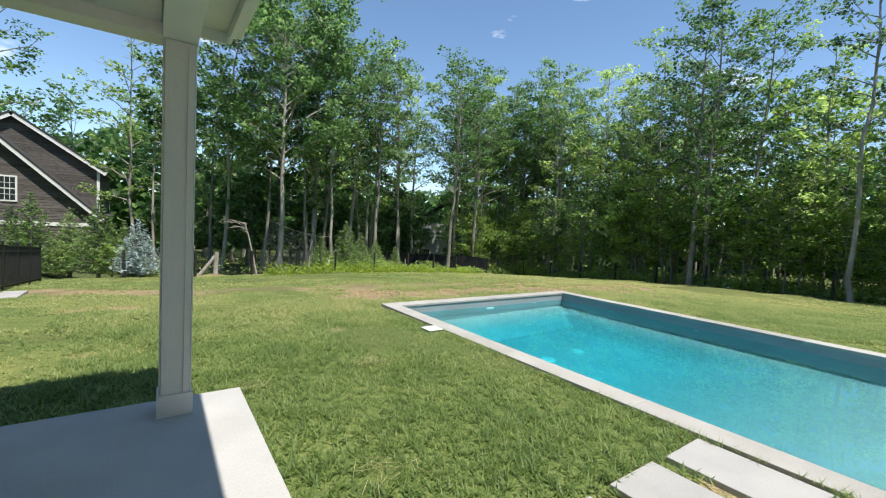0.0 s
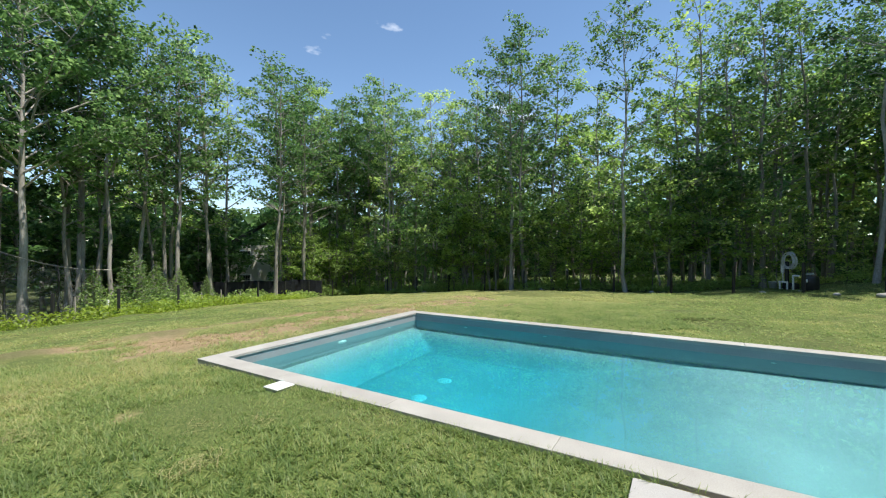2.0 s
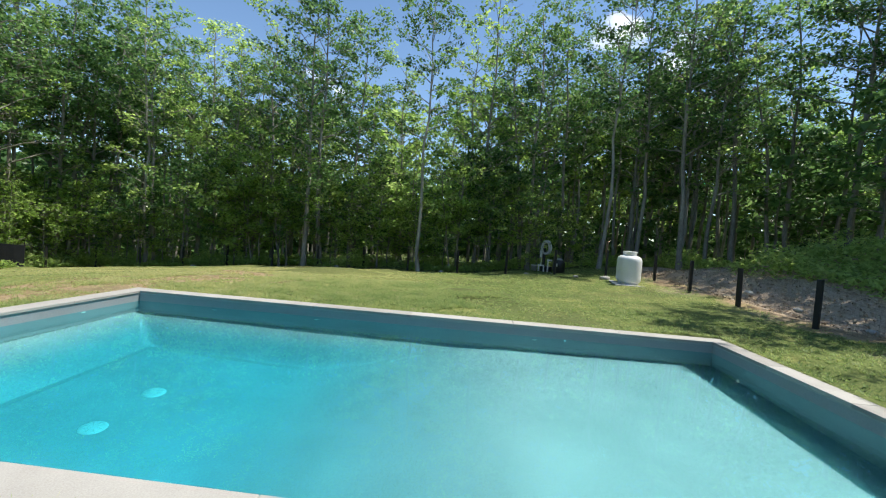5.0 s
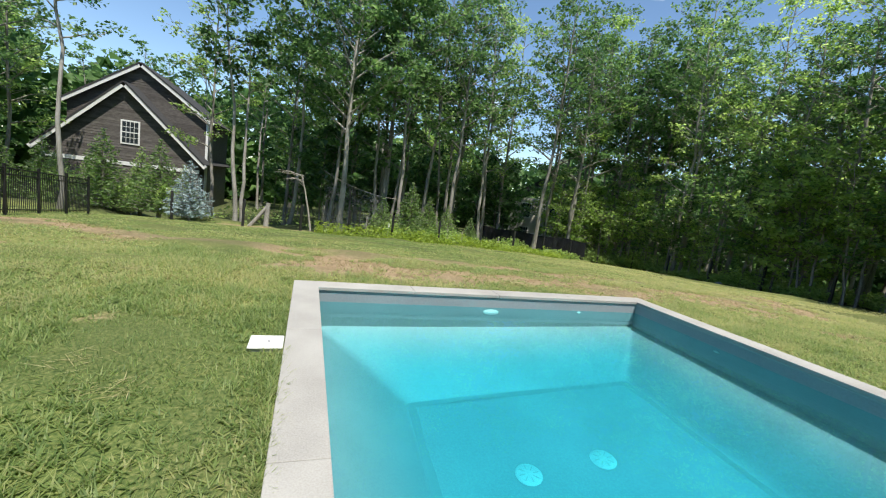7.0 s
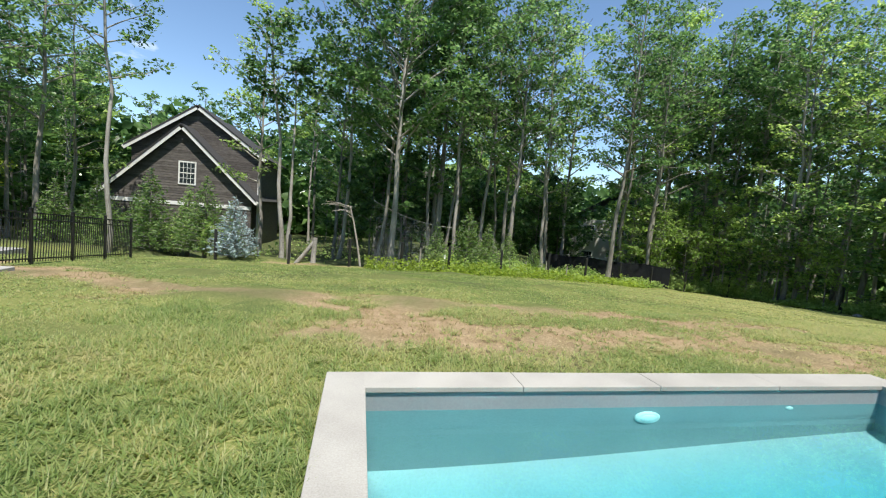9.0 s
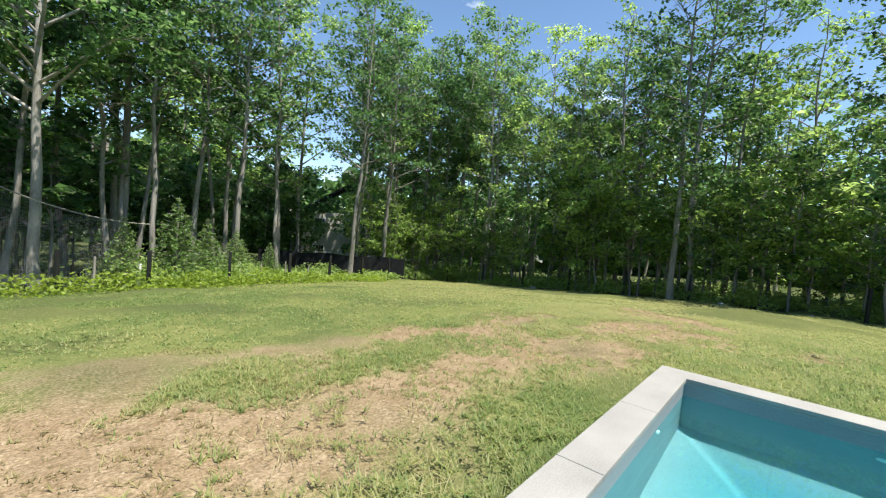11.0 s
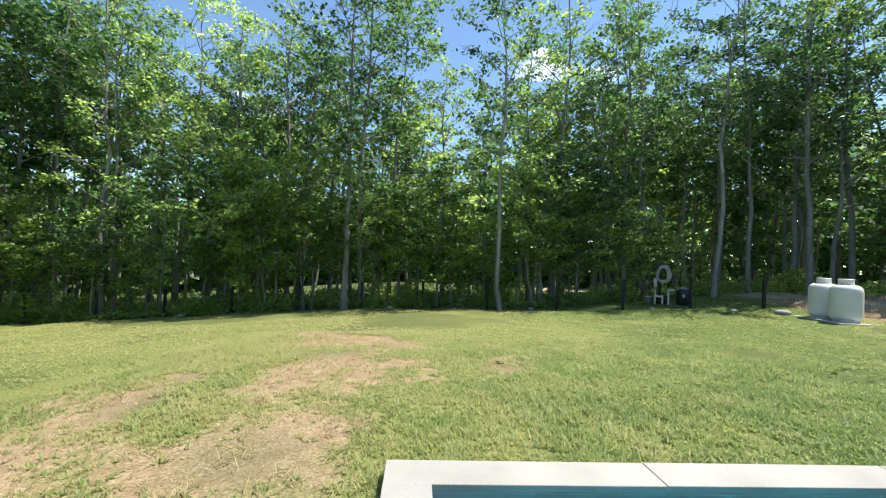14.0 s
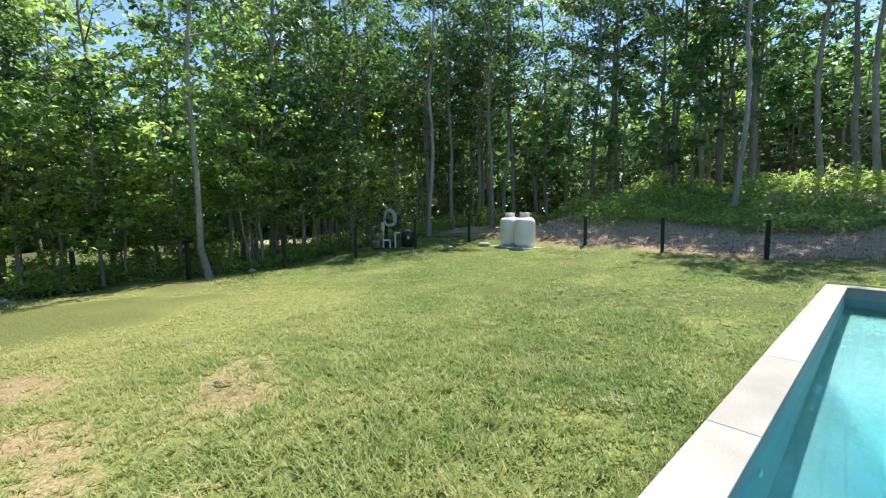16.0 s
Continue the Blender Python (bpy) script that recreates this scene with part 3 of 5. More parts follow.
def build_pool():
    pool = thing("swimming_pool", (0, 0, 0), "rectangular swimming pool with grey liner and pale stone coping", "pool", kind="structure")
    x0, x1, y0, y1 = COPE, POOL_X - COPE, POOL_Y + COPE, -COPE
    b = bmesh.new()

    def quad(*p):
        b.faces.new([b.verts.new(q) for q in p])

    # upright walls, a flat shallow floor, and a hopper with sloping sides at the deep end
    c = [(x0, y0), (x1, y0), (x1, y1), (x0, y1)]
    for (ax, ay), (bx, by) in zip(c, c[1:] + c[:1]):
        quad((ax, ay, -0.045), (bx, by, -0.045), (bx, by, WALL_Z), (ax, ay, WALL_Z))
    bmesh.ops.recalc_face_normals(b, faces=b.faces[:])
    part("liner_wall", b, M_LINER, pool, "plain grey vinyl liner on the pool walls")
    gx, gy = np.meshgrid(np.linspace(x0, x1, 64), np.linspace(y0, y1, 128), indexing="ij")
    hollow = pool_hollow(gx, gy, x0, x1, y1)
    ii, jj = np.meshgrid(np.arange(63), np.arange(127), indexing="ij")
    f = np.stack([ii * 128 + jj, (ii + 1) * 128 + jj, (ii + 1) * 128 + jj + 1, ii * 128 + jj + 1], -1).reshape(-1, 4)
    piece("liner_floor", mesh_of("liner_floor", np.stack([gx, gy, WALL_Z + (DEEP_Z - WALL_Z) * hollow], -1), f, M_LINER, True), pool, None, "plain grey vinyl liner on the sloping floor")
    # outer shell that closes the pool below ground
    b = box(-0.02, POOL_X + 0.02, POOL_Y - 0.02, 0.02, -2.6, -2.5)
    part("shell", b, M_CONC, pool)
    # coping slabs
    rnd = random.Random(4)
    names = []
    for side in range(4):
        if side in (0, 1):
            n, a, e = 4, COPE, POOL_X - COPE
        else:
            n, a, e = 6, POOL_Y, 0.0
        cuts = [a + (e - a) * k / n for k in range(n + 1)]
        for p, q in zip(cuts, cuts[1:]):
            g, dz = 0.0025, rnd.uniform(-0.002, 0.002)
            if side == 0:
                bb = box(p + g, q - g, -COPE - 0.02, 0.0, -0.05, dz, 0.006)
            elif side == 1:
                bb = box(p + g, q - g, POOL_Y, POOL_Y + COPE + 0.02, -0.05, dz, 0.006)
            elif side == 2:
                bb = box(0.0, COPE + 0.02, p + g, q - g, -0.05, dz, 0.006)
            else:
                bb = box(POOL_X - COPE - 0.02, POOL_X, p + g, q - g, -0.05, dz, 0.006)
            names.append(part("coping_slab", bb, M_COPING, pool))
    # mortar bed under the slabs
    b = bmesh.new()
    for a in ((0.012, COPE - 0.005, POOL_Y + 0.012, -0.012), (POOL_X - COPE + 0.005, POOL_X - 0.012, POOL_Y + 0.012, -0.012), (COPE, POOL_X - COPE, -COPE + 0.005, -0.012), (COPE, POOL_X - COPE, POOL_Y + 0.012, POOL_Y + COPE - 0.005)):
        box(*a, -0.30, -0.022, 0, b)
    part("mortar_bed", b, M_CONC, pool)
    # black bead track under the coping lip
    b = bmesh.new()
    t_ = 0.008
    for a in ((x0, x0 + t_, y0, y1), (x1 - t_, x1, y0, y1), (x0 + t_, x1 - t_, y1 - t_, y1), (x0 + t_, x1 - t_, y0, y0 + t_)):
        box(*a, -0.072, -0.055, 0, b)
    part("bead_track", b, M_GREYB, pool, "grey liner track under the coping")
    # round main drains
    for dx, dy in ((2.40, -2.75), (3.29, -2.75)):
        b = lathe([(0.145, 0.0), (0.145, 0.018), (0.125, 0.03), (0.07, 0.04), (0.02, 0.042)], 24)
        d = part("drain_cover", b, M_DRAIN, pool, "round white main drain cover", True, (dx, dy, DEEP_Z))
        b = bmesh.new()
        for k in range(8):
            a = k * math.pi / 4
            bmesh.ops.create_cube(b, size=1.0, matrix=Matrix.Translation((0.075 * math.cos(a), 0.075 * math.sin(a), 0.040)) @ Matrix.Rotation(a, 4, "Z") @ Matrix.Diagonal((0.06, 0.008, 0.006, 1)))
        part("slot", b, M_GREYB, d)
    # line of settled dirt along the foot of the deep end's slopes
    rg = np.random.default_rng(8)
    for (ax, ay), (bx, by) in zip(DIRT, DIRT[1:]):
        n = int(math.hypot(bx - ax, by - ay) / 0.05)
        u = np.linspace(0, 1, n + 1)
        nx, ny = -(by - ay) / math.hypot(bx - ax, by - ay), (bx - ax) / math.hypot(bx - ax, by - ay)
        half = 0.040 + 0.020 * np.abs(np.sin(u * 7 + ax))
        off = 0.015 * np.sin(u * 5) + rg.normal(0, 0.001, n + 1)
        cx, cy = ax + (bx - ax) * u + nx * off, ay + (by - ay) * u + ny * off
        zz = [WALL_Z + (DEEP_Z - WALL_Z) * pool_hollow(cx + nx * q, cy + ny * q, x0, x1, y1) + 0.006 for q in (-0.04, 0.04)]
        zz = np.maximum(*zz)
        v = np.concatenate([np.stack([cx - nx * half, cy - ny * half, zz], -1), np.stack([cx + nx * half, cy + ny * half, zz], -1)])
        i = np.arange(n)
        piece("settled_dirt", mesh_of("settled_dirt", v, np.stack([i, i + 1, i + n + 2, i + n + 1], -1), M_SILT), pool, None, "thin line of dark dirt on the pool floor")
    # pool light in the end wall and small return fittings
    turn = Matrix.Rotation(radians(90), 4, "X")
    lamp = part("pool_light", lathe([(0.135, 0.0), (0.135, 0.012), (0.115, 0.03), (0.095, 0.03)], 28), M_FIT, pool, "round white underwater light ring", True, Matrix.Translation((2.95, y1, -0.45)) @ turn)
    part("lens", lathe([(0.09, 0.0), (0.09, 0.032), (0.06, 0.045), (0.02, 0.05)], 24), M_STEP, lamp, "frosted glass lens", True)
    b = lathe([(0.045, 0.0), (0.045, 0.012), (0.02, 0.02)], 16)
    part("return_fitting", b, M_FIT, pool, "small white return fitting", True, Matrix.Translation((4.6, y1, -0.30)) @ turn)
    for ry in (-1.9, -4.0, -8.2):
        b = lathe([(0.045, 0.0), (0.045, 0.012), (0.02, 0.02)], 16)
        part("return_fitting", b, M_FIT, pool, "small white return fitting", True, Matrix.Translation((x1, ry, -0.42)) @ Matrix.Rotation(radians(-90), 4, "Y"))
    b = lathe([(0.045, 0.0), (0.045, 0.012), (0.02, 0.02)], 16)
    part("return_fitting", b, M_FIT, pool, "small white return fitting", True, Matrix.Translation((2.4, y0, -0.30)) @ Matrix.Rotation(radians(-90), 4, "X"))
    # entry steps in the shallow corner
    for k in range(3):
        b = box(x0 + 0.002, x0 + 0.95, y0 + 0.002, y0 + 1.15 - 0.32 * k, WALL_Z + 0.24 * k + 0.002, WALL_Z + 0.24 * (k + 1), 0.02)
        part("entry_step", b, M_LINER, pool)
    # water
    b = bmesh.new()
    for px_, py_ in ((x0, y0), (x1, y0), (x1, y1), (x0, y1)):
        b.verts.new((px_, py_, WATER_Z))
    b.faces.new(b.verts[:])
    w = part("water", b, M_WATER)
    w.visible_shadow = False
    tagged(w, "clear still turquoise pool water", "water", kind="structure")
    # the deeper water below the shallow floor's level; its tint follows the depth beneath
    gx, gy = np.meshgrid(np.linspace(x0, x1, 24), np.linspace(-7.9, y1, 30), indexing="ij")
    rise = pool_hollow(gx, gy, x0, x1, y1)
    ii, jj = np.meshgrid(np.arange(23), np.arange(29), indexing="ij")
    f = np.stack([ii * 30 + jj, (ii + 1) * 30 + jj, (ii + 1) * 30 + jj + 1, ii * 30 + jj + 1], -1).reshape(-1, 4)
    me = mesh_of("deep_water", np.stack([gx, gy, gx * 0 + WALL_Z + 0.004], -1), f, M_DEEP)
    me.attributes.new("depth", "FLOAT", "POINT").data.foreach_set("value", np.clip(rise, 0, 1).astype(np.float32).ravel())
    piece("deep_water", me, w)


build_pool()


def skimmer_lid(x, y, rz):
    t = thing("skimmer_lid", pose(x, y, -0.012, 0, 0, rz), "square white plastic skimmer lid beside the coping", "lid", "skimmer lids")
    part("lid", box(-0.14, 0.14, -0.14, 0.14, -0.004, 0.014, 0.008), M_FIT, t)
    part("collar", box(-0.125, 0.125, -0.125, 0.125, -0.09, -0.006, 0.004), M_GREYB, t)
    # thin black disc on the lid; its colour gives the shade of a hole
    b = lathe([(0.012, 0.0145), (0.012, 0.0155)], 12)
    part("finger_hole_disc", b, M_BLACKM, t, at=(0.02, 0.0, 0.0))


skimmer_lid(-0.148, -2.27, 0)
skimmer_lid(-0.29, -9.38, 2)

for k, (px0, px1) in enumerate(((-0.65, -0.06), (-1.42, -0.84), (-2.25, -1.67), (-3.08, -2.50))):
    o = part("paving_slab", box(-0.29, 0.29, -0.475, 0.475, -0.055, 0.0, 0.006), M_PAVER, at=pose((px0 + px1) / 2, -6.99 + 0.01 * (k % 2), -0.012 + 0.012 * k, 0, 0.4 * k, 0.4 - 0.3 * k))
    tagged(o, "pale grey rectangular stepping slab set in soil", "paving slab", "stepping slabs")


# ---- covered porch ----
def build_porch():
    pt = thing("patio", (0, 0, 0), "plain grey concrete porch slab with lit edge", "patio", kind="structure")
    part("slab", box(-9.0, -3.44, -15.5, -4.03, -0.25, 0.20, 0.012), M_CONC, pt)
    p = thing("porch_post", (-3.955, -4.30, 0.20), "square white boxed porch post with base trim", "post")
    part("shaft", box(-0.095, 0.095, -0.095, 0.095, 0.0, 2.83, 0.004), M_PAINT, p)
    for sx, sy in ((1, 0), (-1, 0), (0, 1), (0, -1)):
        if sx:
            bb = box(sx * 0.096 if sx > 0 else -0.116, 0.116 if sx > 0 else -0.096, -0.095, 0.095, 0.0, 0.17, 0.003)
        else:
            bb = box(-0.118, 0.118, sy * 0.096 if sy > 0 else -0.116, 0.116 if sy > 0 else -0.096, 0.0, 0.17, 0.003)
        part("base_trim", bb, M_PAINT, p)
        e = 0.0965
        for q in (-0.072, 0.072):
            if sx:
                cb = box(min(sx * e, sx * (e + 0.010)), max(sx * e, sx * (e + 0.010)), q - 0.022, q + 0.022, 0.172, 2.82, 0.002)
            else:
                cb = box(q - 0.022, q + 0.022, min(sy * e, sy * (e + 0.010)), max(sy * e, sy * (e + 0.010)), 0.172, 2.82, 0.002)
            part("corner_board", cb, M_PAINT, p)
    r = thing("porch_roof", (0, 0, 0), "white painted porch roof with beam, soffit and gutter", "roof", kind="structure")
    part("side_beam", box(-9.0, -3.84, -4.41, -4.19, 3.032, 3.28, 0.006), M_PAINT, r)
    part("front_beam", box(-4.065, -3.845, -15.5, -4.412, 3.032, 3.28, 0.006), M_PAINT, r)
    part("ceiling_board", box(-9.0, -4.07, -15.5, -4.415, 3.12, 3.15), M_SOFFIT, r)
    part("soffit", box(-9.0, -3.62, -15.5, -4.12, 3.285, 3.31, 0.003), M_SOFFIT, r)
    part("fascia", box(-3.618, -3.59, -15.5, -4.115, 3.20, 3.42, 0.004), M_PAINT, r)
    part("side_fascia", box(-9.0, -3.62, -4.118, -4.09, 3.20, 3.42, 0.004), M_PAINT, r)
    b = bmesh.new()
    box(-3.588, -3.51, -15.5, -4.10, 3.27, 3.28, 0, b)
    box(-3.518, -3.51, -15.5, -4.10, 3.28, 3.38, 0, b)
    box(-3.588, -3.51, -4.105, -4.095, 3.28, 3.38, 0, b)
    part("gutter", b, M_PAINT, r, "white metal gutter")
    b = bmesh.new()
    v = [b.verts.new(q) for q in ((-3.59, -15.5, 3.42), (-3.59, -4.09, 3.42), (-9.0, -4.09, 5.0), (-9.0, -15.5, 5.0), (-9.0, -15.5, 3.42), (-9.0, -4.09, 3.42))]
    b.faces.new((v[0], v[1], v[2], v[3]))
    b.faces.new((v[1], v[5], v[2]))
    b.faces.new((v[0], v[3], v[4]))
    part("roof_cover", b, M_ROOF, r)
    # unseen wall closing the porch, painted white to bounce light onto the slab
    w = part("unseen_wall_west", box(-9.3, -9.0, -16.0, -3.2, -0.2, 6.2), M_PAINT)
    tagged(w, "unseen plain pale house wall behind the porch, white to bounce light", "wall", kind="structure")


build_porch()


# ---- trees ----
def tree_meshes(name, seed, tall, crown_from, spread, radius, per, leaf_size, bark, foliage, limbs=22, twin=False, lean=0.0, steep=0.55, clump=0.56, twigs=4, single=False, keep=1.0):
    """Trunk with ascending limbs and twigs, and a crown of leaf clumps along them; per is leaves in a clump."""
    rng = np.random.default_rng(seed)
    branch, clumps = [], []
    stems = [(0.0, 0.0, 1.0)] + ([(rng.uniform(0.25, 0.5), rng.uniform(0.1, 0.4), 0.86)] if twin else [])
    for ox, oy, sc in stems:
        h = tall * sc
        k = 12
        zz = np.linspace(-0.5, h, k)
        wob = np.cumsum(rng.normal(0, 0.06 * h / 12, (k, 2)), axis=0)
        wob -= wob[0]
        ln = lean * np.clip(zz, 0, None) * 0.12
        tr = np.stack([ox * (1 + 2.2 * zz / h) + wob[:, 0] + ln, oy * (1 + 2.2 * zz / h) + wob[:, 1], zz], -1)
        rr = radius * sc * (1 - 0.93 * np.clip(zz / h, 0, 1) ** 0.9) + 0.008
        rr[0] *= 1.45
        branch.append((tr, rr, 8))
        clumps.append((tr[-1] - [0, 0, 0.2], clump))
        a0 = rng.uniform(0, 6.28)
        nl = int(limbs * sc)
        for i in range(nl):
            f = (i + rng.uniform(0.1, 0.9)) / nl
            z = h * (crown_from + (0.95 - crown_from) * f)
            base = np.array([np.interp(z, zz, tr[:, 0]), np.interp(z, zz, tr[:, 1]), z])
            az = a0 + i * 2.4 + rng.normal(0, 0.35)
            prof = 0.30 + 0.75 * math.sin(math.pi * (0.14 + 0.76 * f))
            length = spread * prof * rng.uniform(0.6, 1.15)
            rise = steep * rng.uniform(0.5, 1.4) + 0.55 * f
            if f > 0.7:
                length *= 0.85
            s = np.linspace(0, 1, 5)
            d = np.array([math.cos(az), math.sin(az), 0.0])
            pts = base + d * (s * length)[:, None] + np.array([0, 0, 1.0]) * (rise * length * (s - 0.25 * s * s))[:, None] + rng.normal(0, 0.09, (5, 3)) * s[:, None]
            r0 = max(0.014, np.interp(z, zz, rr) * 0.55)
            branch.append((pts, r0 * (1 - 0.85 * s) + 0.004, 4))
            for q in np.linspace(0.45, 1.0, 2 + int(length * 0.8)):
                clumps.append((np.array([np.interp(q, s, pts[:, c]) for c in range(3)]), clump * rng.uniform(0.65, 1.25)))
            for j in range(twigs):
                q = rng.uniform(0.3, 0.95)
                st = np.array([np.interp(q, s, pts[:, c]) for c in range(3)])
                a2 = az + rng.choice([-1, 1]) * rng.uniform(0.5, 1.3)
                l2 = max(0.5, length * rng.uniform(0.25, 0.5))
                p2 = st + np.linspace(0, 1, 2)[:, None] * np.array([math.cos(a2) * l2, math.sin(a2) * l2, l2 * rng.uniform(0.0, 0.9)])
                branch.append((p2, np.linspace(0.016, 0.006, 2), 3))
                clumps.append((p2[-1], clump * rng.uniform(0.65, 1.25)))
    v, f = tubes(branch)
    wood = mesh_of(name + "_trunk", v, f, bark, True)
    pts, outs = [], []
    for c, r in clumps:
        if rng.random() > keep:
            continue
        m = max(4, int(per * (r / clump) ** 2))
        q = rng.normal(0, 1, (m, 3))
        q[:, 2] = np.abs(q[:, 2]) * np.where(rng.random(m) < 0.3, -1, 1)
        q /= np.linalg.norm(q, axis=1)[:, None]
        pts.append(c + q * (r * rng.uniform(0.35, 1.12, m))[:, None] * np.array([1.0, 1.0, 0.55]))
        outs.append(q * 0.35 + [0, 0, 0.55])
    crown = leaf_mesh(name + "_crown", np.concatenate(pts), leaf_size, foliage, rng, 0.3, 0.62, np.concatenate(outs), single)
    return wood, crown


def plant(name, meshes, m, label, category, group, scale=1.0, squash=1.0):
    t = thing(name, m @ Matrix.Diagonal((scale, scale, scale * squash, 1)), label, category, group)
    for nm, me in zip(("trunk", "crown"), meshes):
        piece(nm, me, t)
    return t


OAKS = [
    tree_meshes("oak_a", 11, 15.6, 0.36, 2.9, 0.135, 27, 0.21, M_BARK, M_CANOPY, 22, clump=0.50, keep=0.68),
    tree_meshes("oak_b", 12, 16.6, 0.42, 2.6, 0.12, 27, 0.21, M_BARK, M_CANOPY, 22, lean=0.4, clump=0.50, keep=0.68),
    tree_meshes("oak_c", 13, 15.0, 0.34, 2.3, 0.125, 25, 0.21, M_BARK, M_CANOPY, 17, twin=True, clump=0.48, keep=0.62),
    tree_meshes("oak_d", 14, 17.0, 0.46, 2.5, 0.115, 27, 0.21, M_BARKP, M_CANOPY, 21, lean=-0.5, clump=0.50, keep=0.68),
    tree_meshes("oak_e", 15, 15.2, 0.28, 2.7, 0.12, 24, 0.21, M_BARK, M_LIT_LEAF, 22, clump=0.48, keep=0.62),
]
# the same kinds as they grow deep in the wood, with coarser foliage
DEEP_OAKS = [
    tree_meshes("deep_oak_a", 16, 15.0, 0.40, 2.7, 0.13, 12, 0.42, M_BARK, M_CANOPY, 18, twigs=3, clump=0.58, single=True, keep=0.75),
    tree_meshes("deep_oak_b", 17, 16.0, 0.44, 2.5, 0.12, 12, 0.42, M_BARKP, M_CANOPY, 18, lean=0.4, twigs=3, clump=0.58, single=True, keep=0.75),
    tree_meshes("deep_oak_c", 18, 13.6, 0.34, 2.7, 0.12, 12, 0.42, M_BARK, M_LIT_LEAF, 18, twigs=3, clump=0.58, single=True, keep=0.7),
]
BIG_OAK = tree_meshes("round_oak", 21, 14.8, 0.36, 4.9, 0.165, 54, 0.23, M_BARKP, M_CANOPY, 42, steep=0.75, twigs=6, clump=0.58, keep=0.85)
PALE = tree_meshes("pale_tree", 22, 10.6, 0.62, 1.6, 0.11, 24, 0.24, M_BARKP, M_CANOPY, 10, twin=True, lean=-0.9, keep=0.7, clump=0.48)
YOUNG = [
    tree_meshes("sapling_a", 31, 6.0, 0.24, 2.0, 0.05, 20, 0.215, M_BARK, M_LIT_LEAF, 14, steep=0.3, clump=0.42, keep=0.75),
    tree_meshes("sapling_b", 32, 4.6, 0.20, 1.9, 0.045, 20, 0.215, M_BARK, M_LIT_LEAF, 13, steep=0.3, clump=0.40, keep=0.8),
    tree_meshes("sapling_c", 33, 7.5, 0.26, 1.8, 0.06, 19, 0.215, M_BARK, M_LIT_LEAF, 12, twin=True, steep=0.35, clump=0.42, keep=0.7),
    tree_meshes("sapling_d", 34, 6.8, 0.26, 2.0, 0.06, 19, 0.215, M_BARK, M_CANOPY, 15, steep=0.35, clump=0.42, keep=0.75),
]
# deep saplings take the darker oak green, standing in for the wood's shade
DEEP_YOUNG = tree_meshes("deep_sapling", 35, 6.2, 0.22, 2.1, 0.055, 13, 0.36, M_BARK, M_CANOPY, 13, steep=0.4, twigs=3, clump=0.5, single=True, keep=0.75)
OAK_LABEL = "tall slender oak with green crown at the wood's edge"


def ground_z(x, y):
    return float(height(x, y))


def oak(x, y, kind, rz, scale=1.0, squash=1.0, label=OAK_LABEL):
    return plant("oak_tree", OAKS[kind], pose(x, y, ground_z(x, y) - 0.1, 0, 0, rz), label, "tree", "woodland trees", scale, squash)


# trees that stand out along the edge of the lawn
plant("oak_tree", BIG_OAK, pose(1.95, 16.7, ground_z(1.95, 16.7) - 0.1, 0, 0, 40), "large oak with dense rounded crown behind the wire fence", "tree", "woodland trees")
plant("pale_tree", PALE, pose(-3.2, 15.85, ground_z(-3.2, 15.85) - 0.1, 0, 0, 10), "thin pale-barked tree forked near the ground", "tree", "", 1.0)
for x, y, kind, rz, sc in (
    (13.9, 16.9, 0, 20, 1.03), (20.9, 2.8, 0, 70, 1.03), (21.8, 2.2, 1, 150, 1.0), (20.6, -4.0, 3, 200, 0.95), (22.7, 14.2, 3, 10, 1.02),
    (22.5, 13.4, 4, 60, 0.92), (21.6, -10.0, 2, 0, 1.0), (20.6, -13.6, 3, 90, 0.95), (19.8, -17.4, 0, 140, 1.0), (23.4, 9.2, 4, 220, 0.95),
    (5.2, 17.4, 1, 120, 0.92), (4.3, 19.5, 2, 300, 0.95), (-5.2, 20.5, 4, 30, 0.9), (-15.2, 19.6, 0, 65, 1.02), (-18.6, 20.4, 2, 185, 1.08), (-21.2, 17.6, 1, 305, 1.0),
    (7.0, 19.4, 0, 15, 0.98), (9.0, 20.6, 2, 75, 1.02), (11.2, 19.4, 1, 135, 0.95), (16.6, 19.8, 2, 195, 1.12), (18.8, 19.4, 4, 255, 1.1), (20.6, 18.3, 2, 315, 1.1),
    (23.2, 6.0, 4, 33, 1.0), (23.2, -7.0, 4, 153, 1.1), (24.0, 11.5, 4, 213, 1.05), (23.2, 17.4, 1, 333, 1.05), (24.0, -12.4, 1, 50, 1.0),
    (16.6, -23.6, 1, 170, 0.98), (13.2, -24.0, 0, 230, 1.0), (9.6, -23.2, 2, 290, 1.0), (6.2, -23.6, 1, 350, 1.02), (19.6, -22.4, 2, 25, 1.0), (2.8, -23.2, 0, 85, 1.0), (9.4, -18.9, 3, 15, 0.9),
):
    oak(x, y, kind, rz, sc)


